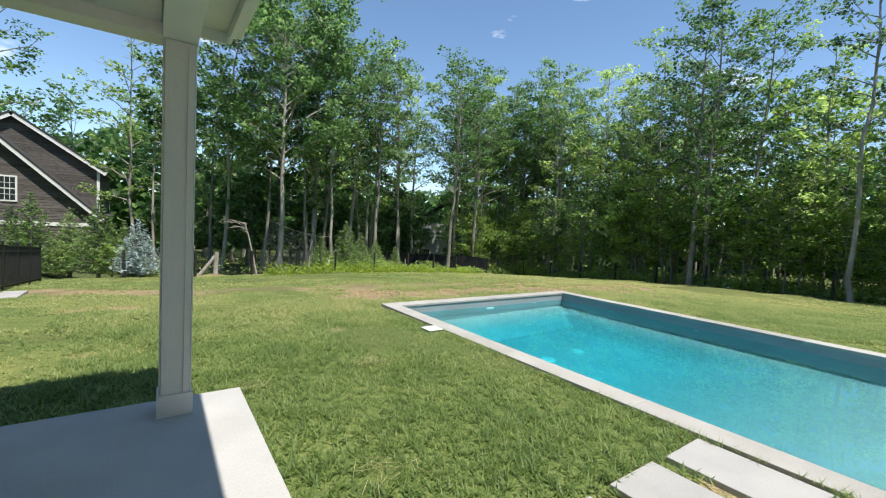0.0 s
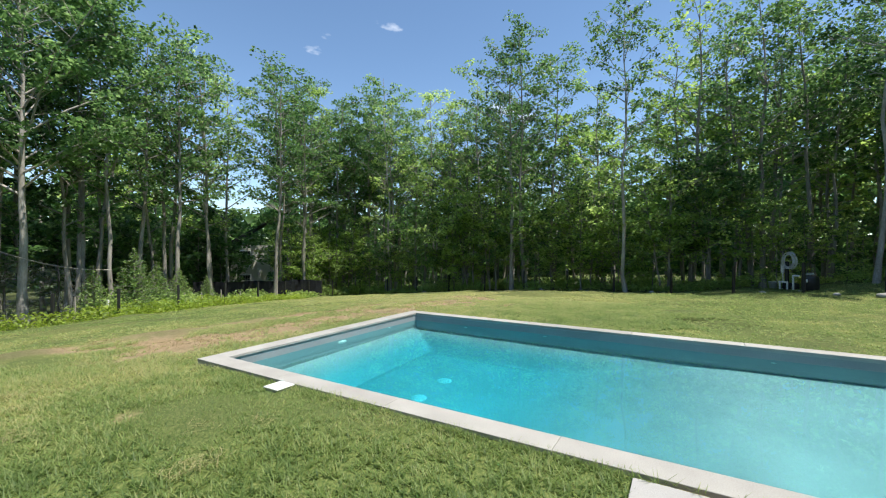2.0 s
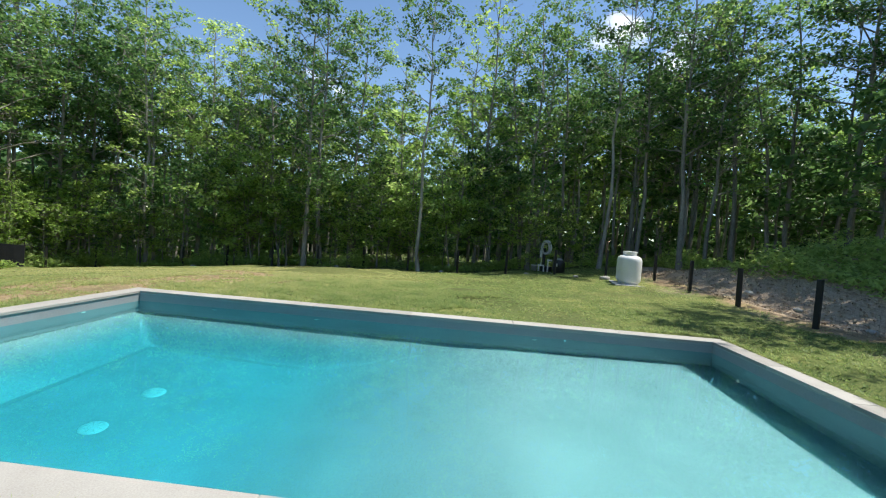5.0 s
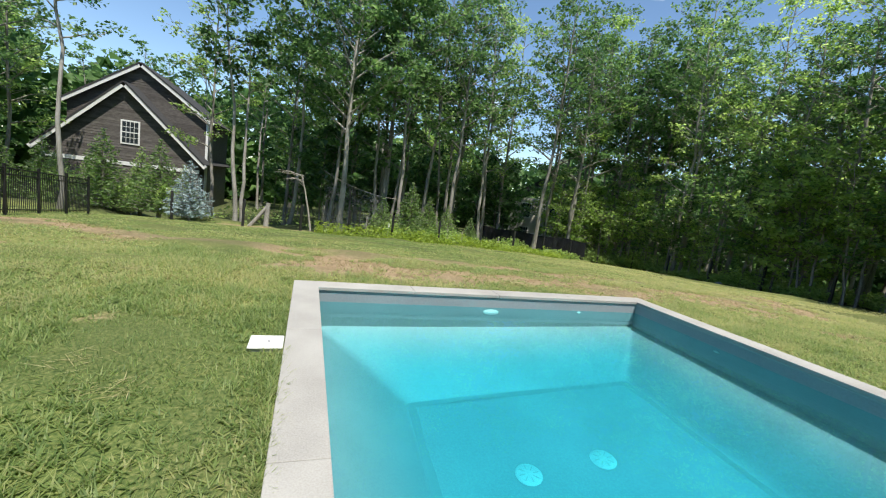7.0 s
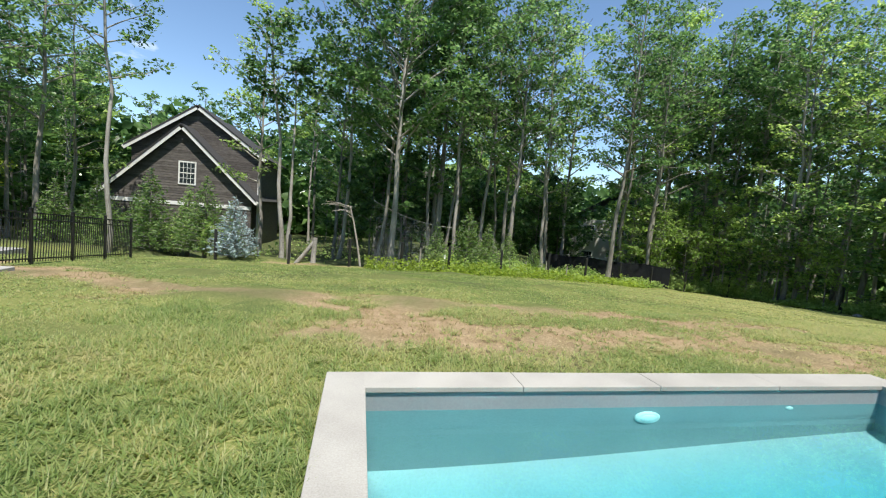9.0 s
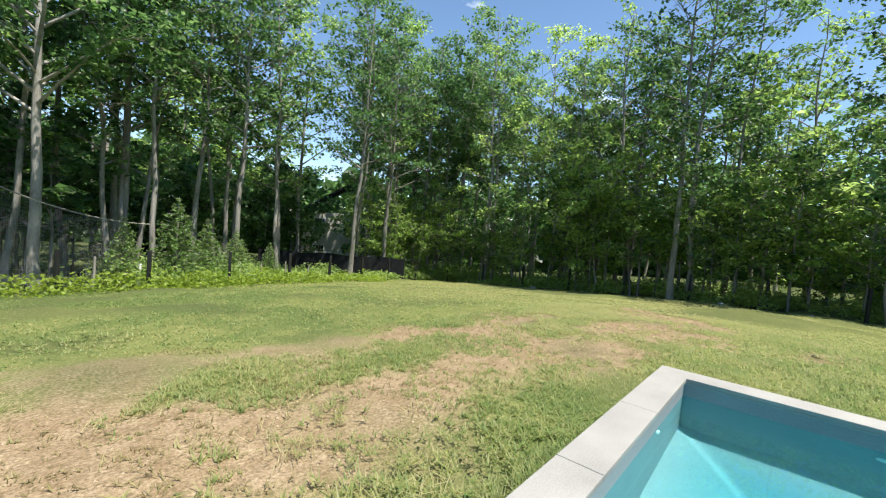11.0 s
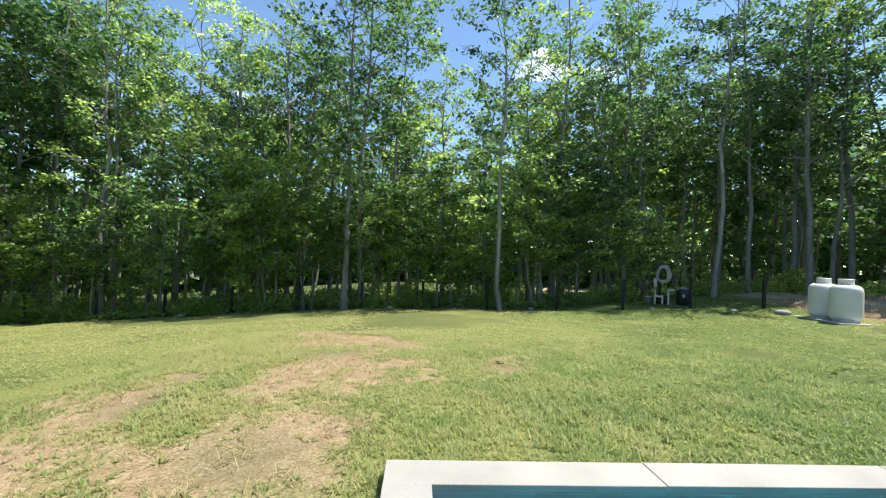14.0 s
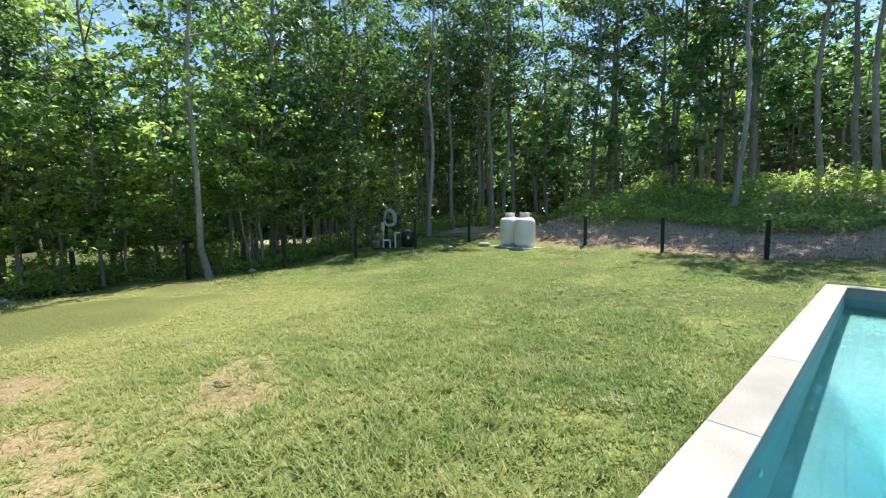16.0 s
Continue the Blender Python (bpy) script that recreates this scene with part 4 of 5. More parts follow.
def scatter():
    """Fill of the woods in rows behind the fence."""
    rnd = random.Random(77)
    placed = [(7.0, 19.4), (9.0, 20.6), (11.2, 19.4), (16.6, 19.8), (18.8, 19.4), (20.6, 18.3), (23.4, 6.0), (24.2, -0.8), (23.2, -7.0), (24.5, 11.5), (25.6, 3.8), (24.0, -12.4), (26.0, -4.4), (16.6, -20.6), (13.2, -21.6), (9.6, -21.2), (6.2, -22.2), (18.8, -21.8), (14.8, 17.3), (21.4, 2.8), (20.9, -4.0), (22.6, 13.8), (21.6, -10.0), (20.6, -13.6), (19.6, -16.4), (2.6, 17.0), (-2.6, 16.0), (5.2, 17.4)]

    def free(x, y, gap):
        # a glade stays open between the lawn corner and the house behind
        if abs((x - 0.38) * 0.815 - (y + 1.09) * 0.579 + 0.6) < 1.9 and 16 < y < 32:
            return False
        if (x - 25.0) ** 2 + (y - 33.0) ** 2 < 36 or over(x, y, -19.0, -6.5, 23.5, 40.5):
            return False
        if over(x, y, 20.0, 24.4, -9.5, 6.0):
            return False
        return all((x - a) ** 2 + (y - b) ** 2 > gap * gap for a, b in placed)

    bands = (
        # x0, x1, y0, y1, count, gap, young share, at the edge
        (24.2, 27.6, -13.5, 17.5, 19, 1.7, 0.0, True),
        (4.5, 24.0, 18.0, 22.5, 14, 1.8, 0.0, True),
        (-1.5, 6.0, 18.8, 23.0, 5, 1.7, 0.0, True),
        (1.0, 11.5, -25.5, -21.3, 9, 1.7, 0.0, True),
        (11.0, 20.0, -28.0, -23.0, 9, 1.6, 0.0, True),
        (19.5, 28.0, -25.0, -15.0, 16, 1.6, 0.1, True),
        (24.5, 30.0, -14.0, 24.0, 20, 2.0, 0.4, False),
        (9.0, 26.0, -31.0, -20.5, 16, 1.7, 1.0, False),
        (26.0, 36.0, -28.0, -13.0, 30, 1.9, 0.4, False),
        (-1.5, 24.0, 20.5, 27.0, 26, 1.6, 1.0, False),
        (6.5, 26.0, 21.0, 27.0, 16, 1.8, 0.0, False),
        (28.0, 42.0, -20.0, 34.0, 40, 2.7, 0.3, False),
        (-2.0, 30.0, 26.0, 40.0, 36, 2.7, 0.3, False),
        (0.0, 34.0, -40.0, -26.0, 40, 2.3, 0.3, False),
        (-26.0, -14.0, 22.5, 31.0, 13, 2.4, 0.15, True),
        (-26.0, -2.0, 34.0, 44.0, 12, 3.0, 0.2, False),
        (-34.0, -22.0, 4.0, 30.0, 16, 2.8, 0.2, False),
    )
    for x0, x1, y0, y1, count, gap, share, edge in bands:
        made = tries = 0
        while made < count and tries < 4000:
            tries += 1
            x, y = rnd.uniform(x0, x1), rnd.uniform(y0, y1)
            if not free(x, y, gap):
                continue
            placed.append((x, y))
            made += 1
            z = ground_z(x, y) - 0.1
            m = pose(x, y, z, 0, 0, rnd.uniform(0, 360))
            if rnd.random() < share:
                plant("young_tree", DEEP_YOUNG, m, "leafy young tree deep in the woods, leaves coloured dark as in shade", "tree", "young trees", rnd.uniform(0.75, 1.15))
            else:
                kinds = OAKS if edge else DEEP_OAKS
                plant("oak_tree", kinds[rnd.randrange(len(kinds))], m, "tall slender woodland oak with green crown", "tree", "woodland trees", rnd.uniform(0.98, 1.16) if y > 17 and x > 3 else rnd.uniform(0.84, 1.03))
    # bright young growth right behind the fence
    for k in range(66):
        u = k / 65
        if u < 0.55:
            x, y = 21.4 + rnd.uniform(0, 1.3), -13 + 30 * u / 0.55 + rnd.uniform(-0.6, 0.6)
        else:
            x, y = 22.0 - 17 * (u - 0.55) / 0.45 + rnd.uniform(-0.5, 0.5), 17.6 + rnd.uniform(0, 2.2)
        if (y > 15 and x < 13.0) or (x - 13.9) ** 2 + (y - 16.9) ** 2 < 3.5 or abs((x - 0.38) * 0.815 - (y + 1.09) * 0.579 + 0.6) < 2.0:
            continue
        plant("young_tree", YOUNG[rnd.randrange(4)], pose(x, y, ground_z(x, y) - 0.1, 0, 0, rnd.uniform(0, 360)), "leafy young tree with bright green leaves behind the fence", "tree", "young trees", rnd.uniform(0.5, 1.15))


scatter()
for x, y, k, rz, sc in ((21.9, 0.6, 0, 30, 1.0), (22.3, 4.6, 2, 120, 1.0), (21.8, 6.8, 1, 210, 1.1), (22.6, 8.6, 0, 300, 1.05), (21.9, -1.8, 1, 70, 0.95), (22.4, -5.8, 2, 160, 0.9), (21.7, -7.6, 0, 250, 0.85), (23.2, 2.9, 2, 15, 1.1), (23.6, -2.8, 2, 95, 1.05)):
    plant("young_tree", YOUNG[k], pose(x, y, ground_z(x, y) - 0.1, 0, 0, rz), "leafy young tree with bright green leaves behind the fence", "tree", "young trees", sc)


def undergrowth():
    rng = np.random.default_rng(5)
    pts, sizes = [], []
    for n, x0, x1, y0, y1, reach, many, tall in ((9500, 20.2, 27.0, -16.0, 22.0, 6, 7, 1.0), (7500, 4.0, 27.0, 14.5, 22.0, 6, 6, 0.65), (8000, 0.0, 24.0, -25.0, -16.4, 9, 7, 1.0), (4500, -6.0, 44.0, -34.0, 36.0, 99, 5, 0.8)):
        x, y = rng.uniform(x0, x1, n), rng.uniform(y0, y1, n)
        far = np.maximum.reduce([x - 21.0, y - 14.5 - 0.16 * np.clip(x - 6, 0, None), -17.1 - y + 1.2 * (lattice(x, y, 1.7, 47) - 0.5)])
        ok = (far > 0) & (far < reach) & (lattice(x, y, 1.3, 41) > 0.34)
        x, y = x[ok], y[ok]
        top = 0.15 + tall * lattice(x, y, 0.9, 42) * lattice(x, y, 2.6, 43) * 1.7
        for _ in range(many):
            pts.append(np.stack([x + rng.normal(0, 0.15, len(x)), y + rng.normal(0, 0.15, len(x)), height(x, y) + 0.03 + top * rng.random(len(x))], -1))
    me = leaf_mesh("undergrowth", np.concatenate(pts), 0.18, M_BRUSH, rng)
    tagged(new("undergrowth", me), "low green brush and ferns covering the woodland floor", "undergrowth", kind="stuff")
    # fallen leaves on the bank and under the trees
    n = 9000
    x, y = rng.uniform(0.0, 19.0, n), rng.uniform(-20.0, -14.7, n)
    pts = np.stack([x, y, height(x, y) + 0.03 + 0.04 * rng.random(n) + (lattice(x, y, 2.2, 33) - 0.5) * 0.5 * wild(x, y)], -1)
    me = leaf_mesh("fallen_leaves", pts, 0.085, M_FALLEN, rng, 0.8, 0.7)
    tagged(new("fallen_leaves", me), "brown fallen leaves strewn over the bank", "fallen leaves", kind="stuff")
    # weeds along the wire fence
    n = 5200
    x = rng.uniform(0.5, 15.0, n)
    y = 14.0 + rng.normal(0, 0.45, n) + 0.16 * np.clip(x - 6, 0, None)
    pts = np.stack([x, y, height(x, y) + rng.random(n) ** 1.5 * (0.2 + 0.5 * lattice(x, y, 0.8, 44))], -1)
    me = leaf_mesh("weeds", pts, 0.14, M_BRIGHT, rng)
    tagged(new("weeds", me), "bright green weeds growing along the wire fence", "weeds", kind="stuff")
    # far wall of woods
    n = 70000
    a = rng.uniform(0, 2 * np.pi, n)
    r = rng.uniform(46, 62, n)
    lump = 9.5 + 5 * lattice(a * 14, r * 0, 1.0, 45)
    x, y = 8 + r * np.cos(a), 2 + r * np.sin(a)
    pts = np.stack([x, y, height(x, y) + lump * rng.random(n) ** 1.25], -1)
    me = leaf_mesh("far_woods", pts, 1.3, M_CANOPY, rng, 0.4, 0.8)
    tagged(new("far_woods", me), "dense far woods closing the view all round", "woods", kind="stuff")


undergrowth()


# ---- conifers and shrubs by the neighbour's house ----
def conifer_meshes(name, seed, tall, wide, needles, size, mat):
    rng = np.random.default_rng(seed)
    branch = [(np.array([[0, 0, -0.3], [0, 0, tall * 0.5], [0.02, 0.0, tall]]), np.array([0.07, 0.045, 0.008]) * tall / 2.4, 6)]
    pts = []
    tiers = int(tall * 7)
    for i in range(tiers):
        f = (i + 0.5) / tiers
        z = tall * (0.06 + 0.92 * f)
        nb = max(4, int(9 * (1 - f) + 4))
        for j in range(nb):
            az = j * 6.283 / nb + i * 0.8 + rng.normal(0, 0.15)
            ln = wide * (1 - f) ** 0.85 * rng.uniform(0.7, 1.12) + 0.06
            s = np.linspace(0, 1, 4)[:, None]
            p = np.array([0, 0, z]) + s * np.array([math.cos(az) * ln, math.sin(az) * ln, 0]) + s * s * np.array([0, 0, ln * 0.18])
            branch.append((p, np.linspace(0.012, 0.004, 4), 3))
            m = max(3, int(needles * ln))
            q = rng.random(m)[:, None] ** 0.7
            pts.append(p[0] + q * (p[-1] - p[0]) + rng.normal(0, 0.045, (m, 3)))
    v, f = tubes(branch)
    return mesh_of(name + "_trunk", v, f, M_BARK), leaf_mesh(name + "_needles", np.concatenate(pts), size, mat, rng, 0.35, 0.35)


SPRUCE = conifer_meshes("spruce", 51, 2.7, 1.05, 26, 0.13, M_SPRUCE)
FIR = conifer_meshes("fir", 52, 3.2, 1.15, 22, 0.16, M_FIR)
plant("blue_spruce", SPRUCE, pose(-4.75, 14.3, ground_z(-4.75, 14.3) - 0.05), "small silvery blue spruce beside the fence", "spruce", "", 1.0)
for x, y, sc in ((5.4, 15.8, 1.0), (6.6, 16.3, 0.8), (7.9, 16.8, 0.7), (9.6, 17.2, 0.55), (3.9, 16.0, 0.75)):
    plant("young_fir", FIR, pose(x, y, ground_z(x, y) - 0.05, 0, 0, x * 77), "dark green young fir behind the wire fence", "fir", "young firs", sc)
SHRUB = tree_meshes("shrub", 61, 2.4, 0.05, 1.0, 0.04, 18, 0.13, M_BARK, M_LIT_LEAF, 20, clump=0.28)
LIME = tree_meshes("lime_shrub", 62, 3.8, 0.06, 2.0, 0.06, 22, 0.16, M_BARK, M_BRIGHT, 24, clump=0.45)
for k, (x, y, sc) in enumerate(((-7.4, 15.9, 0.5), (-5.7, 15.1, 0.55))):
    plant("shrub", SHRUB, pose(x, y, ground_z(x, y) - 0.05, 0, 0, 50 * k), "bushy green shrub in front of the shingled house", "shrub", "shrubs by the house", sc)
plant("lime_shrub", LIME, pose(-19.5, 20.2, ground_z(-19.5, 20.2), 0, 0, 0), "bright yellow-green shrub beyond the metal fence", "shrub", "", 1.15)
plant("lime_shrub", LIME, pose(-23.0, 19.5, ground_z(-23, 19.5), 0, 0, 80), "bright yellow-green shrub beyond the metal fence", "shrub", "", 1.2)
for x, y, sc in ((-8.4, 15.7, 1.15), (-6.2, 15.4, 1.1), (-7.3, 16.6, 1.0), (-11.4, 17.6, 1.0), (-5.3, 15.6, 0.8), (-9.3, 17.2, 1.0), (-10.3, 16.4, 0.85), (-12.8, 17.2, 0.95)):
    plant("young_fir", FIR, pose(x, y, ground_z(x, y) - 0.05, 0, 0, x * 77), "green young fir in front of the shingled house", "fir", "young firs", sc)
FORKED = tree_meshes("forked_oak", 23, 13.6, 0.42, 3.4, 0.20, 24, 0.25, M_BARKP, M_CANOPY, 17, twin=True, keep=0.8)
plant("oak_tree", FORKED, pose(-15.5, 17.5, ground_z(-15.5, 17.5), 0, 0, 200), "spreading oak with pale forked trunk near the driveway", "tree", "woodland trees", 1.0)
plant("oak_tree", OAKS[3], pose(-9.5, 14.7, ground_z(-9.5, 14.7) - 0.1, 0, 0, 100), "slender pale oak in front of the house", "tree", "woodland trees", 0.85)


# ---- black metal fence with gate ----
def fence_panel(length, z):
    """Pickets and two rails along x from 0 to length."""
    t = thing("picket_fence", (0, 0, z), "black metal picket fence panel around the yard", "fence", "picket fences")
    for h0 in (0.12, 1.08, 1.24):
        part("rail", box(0.0, length, -0.013, 0.013, h0, h0 + 0.035, 0.003), M_BLACKM, t)
    n = int(length / 0.115)
    pk = None
    for i in range(1, n):
        x = length * i / n
        if pk is None:
            pk = part("picket", box(-0.008, 0.008, -0.008, 0.008, 0.06, 1.272, 0.0), M_BLACKM, t, at=(x, 0, 0))
        else:
            piece("picket", pk.data, t, (x, 0, 0))
    return t


def fence_post(x, y, z, h, w=0.032, cap=True):
    t = thing("metal_fence_post", (x, y, z), "square black metal fence post with flat cap", "post", "metal fence posts")
    part("shaft", box(-w, w, -w, w, -0.4, h, 0.003), M_BLACKM, t)
    part("cap", box(-w - 0.008, w + 0.008, -w - 0.008, w + 0.008, h + 0.001, h + 0.022, 0.005), M_BLACKM, t)


def build_metal_fence():
    proto = fence_panel(1.86, 0.0)
    first = True
    spots = []
    ys = [6.65, 8.12, 9.59, 11.06, 12.53]
    for a, c in zip(ys, ys[1:]):
        spots.append((-7.58, a, c - a, 90))
    for k in range(5):
        spots.append((-7.44 - 1.86 * (k + 1), 5.3, 1.86, 0))
    for x, y, ln, rz in spots:
        z = ground_z(x, y)
        m = pose(x, y, z, 0, 0, rz)
        if rz == 90:
            z1 = ground_z(x, y + ln)
            m = pose(x, y, z, 0, -math.degrees(math.atan2(z1 - z, ln)) * 1, 0)
            m = Matrix.Translation((x, y, z)) @ Matrix.Rotation(radians(90), 4, "Z") @ Matrix.Rotation(-math.atan2(z1 - z, ln), 4, "Y") @ Matrix.Diagonal((ln / 1.86, 1, 1, 1))
        if first:
            proto.matrix_world = m
            first = False
        else:
            c = copy_thing(proto, m)
            c.matrix_world = m
    for y in ys:
        fence_post(-7.58, y, ground_z(-7.58, y), 1.36, 0.04 if y == 6.65 else 0.03)
    fence_post(-7.44, 5.3, ground_z(-7.44, 5.3), 1.42, 0.05)
    for k in range(5):
        x = -7.44 - 1.86 * (k + 1)
        fence_post(x, 5.3, ground_z(x, 5.3), 1.36)
    g = thing("metal_gate", pose(-7.46, 5.35, ground_z(-7.46, 5.95) + 0.02, 0, 0, 94), "closed black metal picket gate", "gate")
    for h0 in (0.10, 1.06, 1.22):
        part("rail", box(0.04, 1.24, -0.015, 0.015, h0, h0 + 0.035, 0.003), M_BLACKM, g)
    for i in range(11):
        part("picket", box(0.045 + i * 0.1145, 0.061 + i * 0.1145, -0.009, 0.009, 0.06, 1.262), M_BLACKM, g)
    part("latch", box(0.02, 0.06, -0.04, 0.04, 1.05, 1.5, 0.008), M_FIT, g, "pale gate latch")
    st = part("doorstep_slab", box(-0.22, 0.22, -0.50, 0.50, -0.06, 0.05, 0.015), M_PAVER, at=pose(-7.0, 6.0, ground_z(-7.0, 6.0)))
    tagged(st, "pale stone slab at the foot of the gate", "stone slab")


build_metal_fence()
d = part("driveway", box(-22.0, -10.2, 9.4, 11.8, -0.2, 0.02), M_DRIVE, at=(0, 0, ground_z(-12, 10.6) + 0.05))
tagged(d, "pale gravel driveway beyond the metal fence", "driveway", kind="structure")


# ---- wire fence on black posts ----
def wire_fence():
    line = [(-7.58, 12.53), (-5.2, 13.6), (-2.6, 14.15), (-0.15, 14.2), (2.05, 14.2), (4.2, 14.2), (6.8, 14.6), (9.4, 15.0), (11.8, 15.6), (14.2, 16.2), (16.6, 16.7), (19.0, 16.8), (21.2, 16.0)]
    line += [(21.3, 16.0 - 2.77 * k) for k in range(1, 6)] + [(21.4, -0.55), (20.6, -3.3), (19.7, -6.1), (19.1, -8.6), (18.3, -10.9), (17.3, -13.0), (15.4, -14.35)]
    line += [(12.79 - 2.64 * k, -14.43) for k in range(0, 6)]
    me = None
    for i, (x, y) in enumerate(line):
        if i == 0:
            continue
        h = 1.05 if y < -13.5 else 1.2
        t = thing("fence_post", pose(x, y, ground_z(x, y), 0.6 * math.sin(i * 5), 0.8 * math.cos(i * 3), 11 * i), "black wooden fence post at the lawn edge", "post", "wire fence posts")
        b = box(-0.05, 0.05, -0.05, 0.05, -0.4, h, 0.012)
        part("shaft", b, M_BLACKP, t)
        part("top", box(-0.046, 0.046, -0.046, 0.046, h, h + 0.012, 0.004), M_BLACKP, t)
    for i, ((ax, ay), (bx, by)) in enumerate(zip(line, line[1:])):
        za, zb = ground_z(ax, ay), ground_z(bx, by)
        ln = math.hypot(bx - ax, by - ay)
        vs, fs = [], []
        d = np.array([(bx - ax) / ln, (by - ay) / ln, 0])

        def ribbon(p, q, side):
            o = len(vs)
            vs.extend([p - side, q - side, q + side, p + side])
            fs.append((o, o + 1, o + 2, o + 3))

        near = ay < -13.5
        for k in range(11):
            h = 0.06 + 0.10 * k
            if near and k > 9:
                continue
            ribbon(np.array([ax, ay, za + h]), np.array([bx, by, zb + h]), np.array([0, 0, 0.0011]))
        for k in range(int(ln / 0.10)):
            f = (k + 0.5) / int(ln / 0.10)
            p = np.array([ax + f * (bx - ax), ay + f * (by - ay), za + f * (zb - za)])
            ribbon(p + [0, 0, 0.05], p + [0, 0, 1.06 if not near else 0.97], d * 0.0011)
        w = new("wire_mesh", mesh_of("wire_mesh", np.array(vs), np.array(fs), M_WIRE))
        tagged(w, "thin dark wire mesh stretched between fence posts", "wire mesh", "wire mesh spans")


wire_fence()


# ---- gas tanks ----
def gas_tank(x, y, z, rz):
    t = thing("propane_tank", pose(x, y, z, 0, 0, rz), "upright white propane tank standing on the lawn edge", "gas tank", "propane tanks")
    part("body", lathe([(0.30, 0.05), (0.355, 0.08), (0.38, 0.14), (0.383, 0.22), (0.383, 0.88), (0.375, 0.96), (0.345, 1.03), (0.28, 1.08), (0.18, 1.105)], 40), M_TANK, t, smooth=True)
    part("foot_ring", lathe([(0.29, 0.0), (0.30, 0.0), (0.30, 0.07), (0.29, 0.07)], 32), M_TANK, t)
    part("weld_seam", lathe([(0.3845, 0.54), (0.3865, 0.545), (0.3845, 0.55)], 40), M_TANK, t)
    c = part("collar", lathe([(0.17, 1.095), (0.18, 1.10), (0.18, 1.24), (0.188, 1.255), (0.175, 1.27), (0.13, 1.275)], 28), M_TANK, t, "white valve collar with rolled rim", True)
    part("valve", box(0.165, 0.215, -0.03, 0.03, 1.14, 1.19, 0.008), M_RED, c, "red valve cap")


gas_tank(15.24, -13.16, ground_z(14.85, -13.1), 20)
gas_tank(14.46, -13.04, ground_z(14.85, -13.1), 0)
o = part("tank_pad", box(-0.95, 0.95, -0.6, 0.6, -0.1, 0.015, 0.01), M_CONC, at=pose(14.85, -13.1, ground_z(14.85, -13.1) - 0.016, 0, 0, -9))
tagged(o, "thin concrete pad under the propane tanks", "pad")


# ---- pool pump, pipes and coiled hose ----
def pump_station():
    x, y = 19.7, -10.9
    z = ground_z(x, y)
    m = pose(x, y, z, 0, 0, -35)
    f = thing("pool_filter", m @ Matrix.Translation((-0.10, -0.55, 0)), "black round pool filter with pale clamp lid", "pool filter")
    part("body", lathe([(0.26, 0.0), (0.29, 0.04), (0.29, 0.52), (0.25, 0.62), (0.14, 0.68)], 28), M_BLACKM, f, smooth=True)
    part("lid", lathe([(0.16, 0.682), (0.16, 0.72), (0.09, 0.76)], 24), M_GREYB, f, "grey clamp lid")
    part("base", box(-0.36, 0.36, -0.36, 0.36, -0.06, -0.002, 0.01), M_CONC, f)
    part("outlet", box(-0.36, -0.29, -0.04, 0.04, 0.36, 0.50, 0.01), M_PIPE, f, "white outlet elbow")
    q = thing("pool_piping", m, "white plastic pool pipes with black pump", "pipes")
    for py_, h in ((0.0, 0.62), (0.22, 0.34), (0.50, 0.30)):
        v, fc = tube([(-0.25, py_, 0.0), (-0.25, py_, h * 0.5), (-0.25, py_, h)], 0.038, 10)
        piece("riser", mesh_of("riser", v, fc, M_PIPE, True), q)
    for a, c, h in ((-0.22, 0.02, 0.62), (0.20, 0.54, 0.32)):
        v, fc = tube([(-0.25, a, h), (-0.25, (a + c) / 2, h), (-0.25, c, h)], 0.04, 10)
        piece("cross_pipe", mesh_of("cross_pipe", v, fc, M_PIPE, True), q)
    part("pump", box(-0.12, 0.2, -0.05, 0.5, 0.0, 0.28, 0.06), M_BLACKM, q, "black pump motor")
    v = thing("hose_stand", m @ Matrix.Translation((0, 0.36, 0)), "black post holding a coiled grey hose", "hose stand")
    part("post", box(-0.06, 0.06, -0.06, 0.06, -0.3, 1.22, 0.008), M_BLACKP, v)
    part("switch_box", box(-0.06, 0.06, 0.09, 0.21, 0.72, 1.08, 0.01), M_PIPE, v, "pale grey switch box")
    part("conduit", box(-0.015, 0.015, 0.13, 0.16, 0.0, 0.72), M_PIPE, v)
    for i in range(6):
        a = np.linspace(0, 2 * np.pi, 33)
        ra, rb = 0.24 - 0.018 * (i % 3), 0.36 - 0.03 * (i % 4)
        p = np.stack([np.full(33, -0.11 - 0.035 * (i // 2)), -0.20 + ra * np.cos(a) + 0.02 * i, 1.22 + rb * np.sin(a) * (1 + 0.15 * np.sin(a))], -1)
        vv, ff = tube(p, 0.019, 8)
        piece("hose_loop", mesh_of("hose_loop", vv, ff, M_HOSE, True), v)
    part("hook", box(-0.30, -0.05, -0.24, -0.16, 1.40, 1.43), M_BLACKM, v)
    k = thing("bucket", m @ Matrix.Translation((-0.2, 0.80, 0)), "grey plastic bucket beside the pump", "bucket")
    part("body", lathe([(0.13, 0.0), (0.17, 0.26), (0.18, 0.27), (0.18, 0.29), (0.16, 0.29)], 24), M_GREYB, k, smooth=True)
    part("lid", lathe([(0.155, 0.291), (0.155, 0.30)], 24), M_HOSE, k)


pump_station()


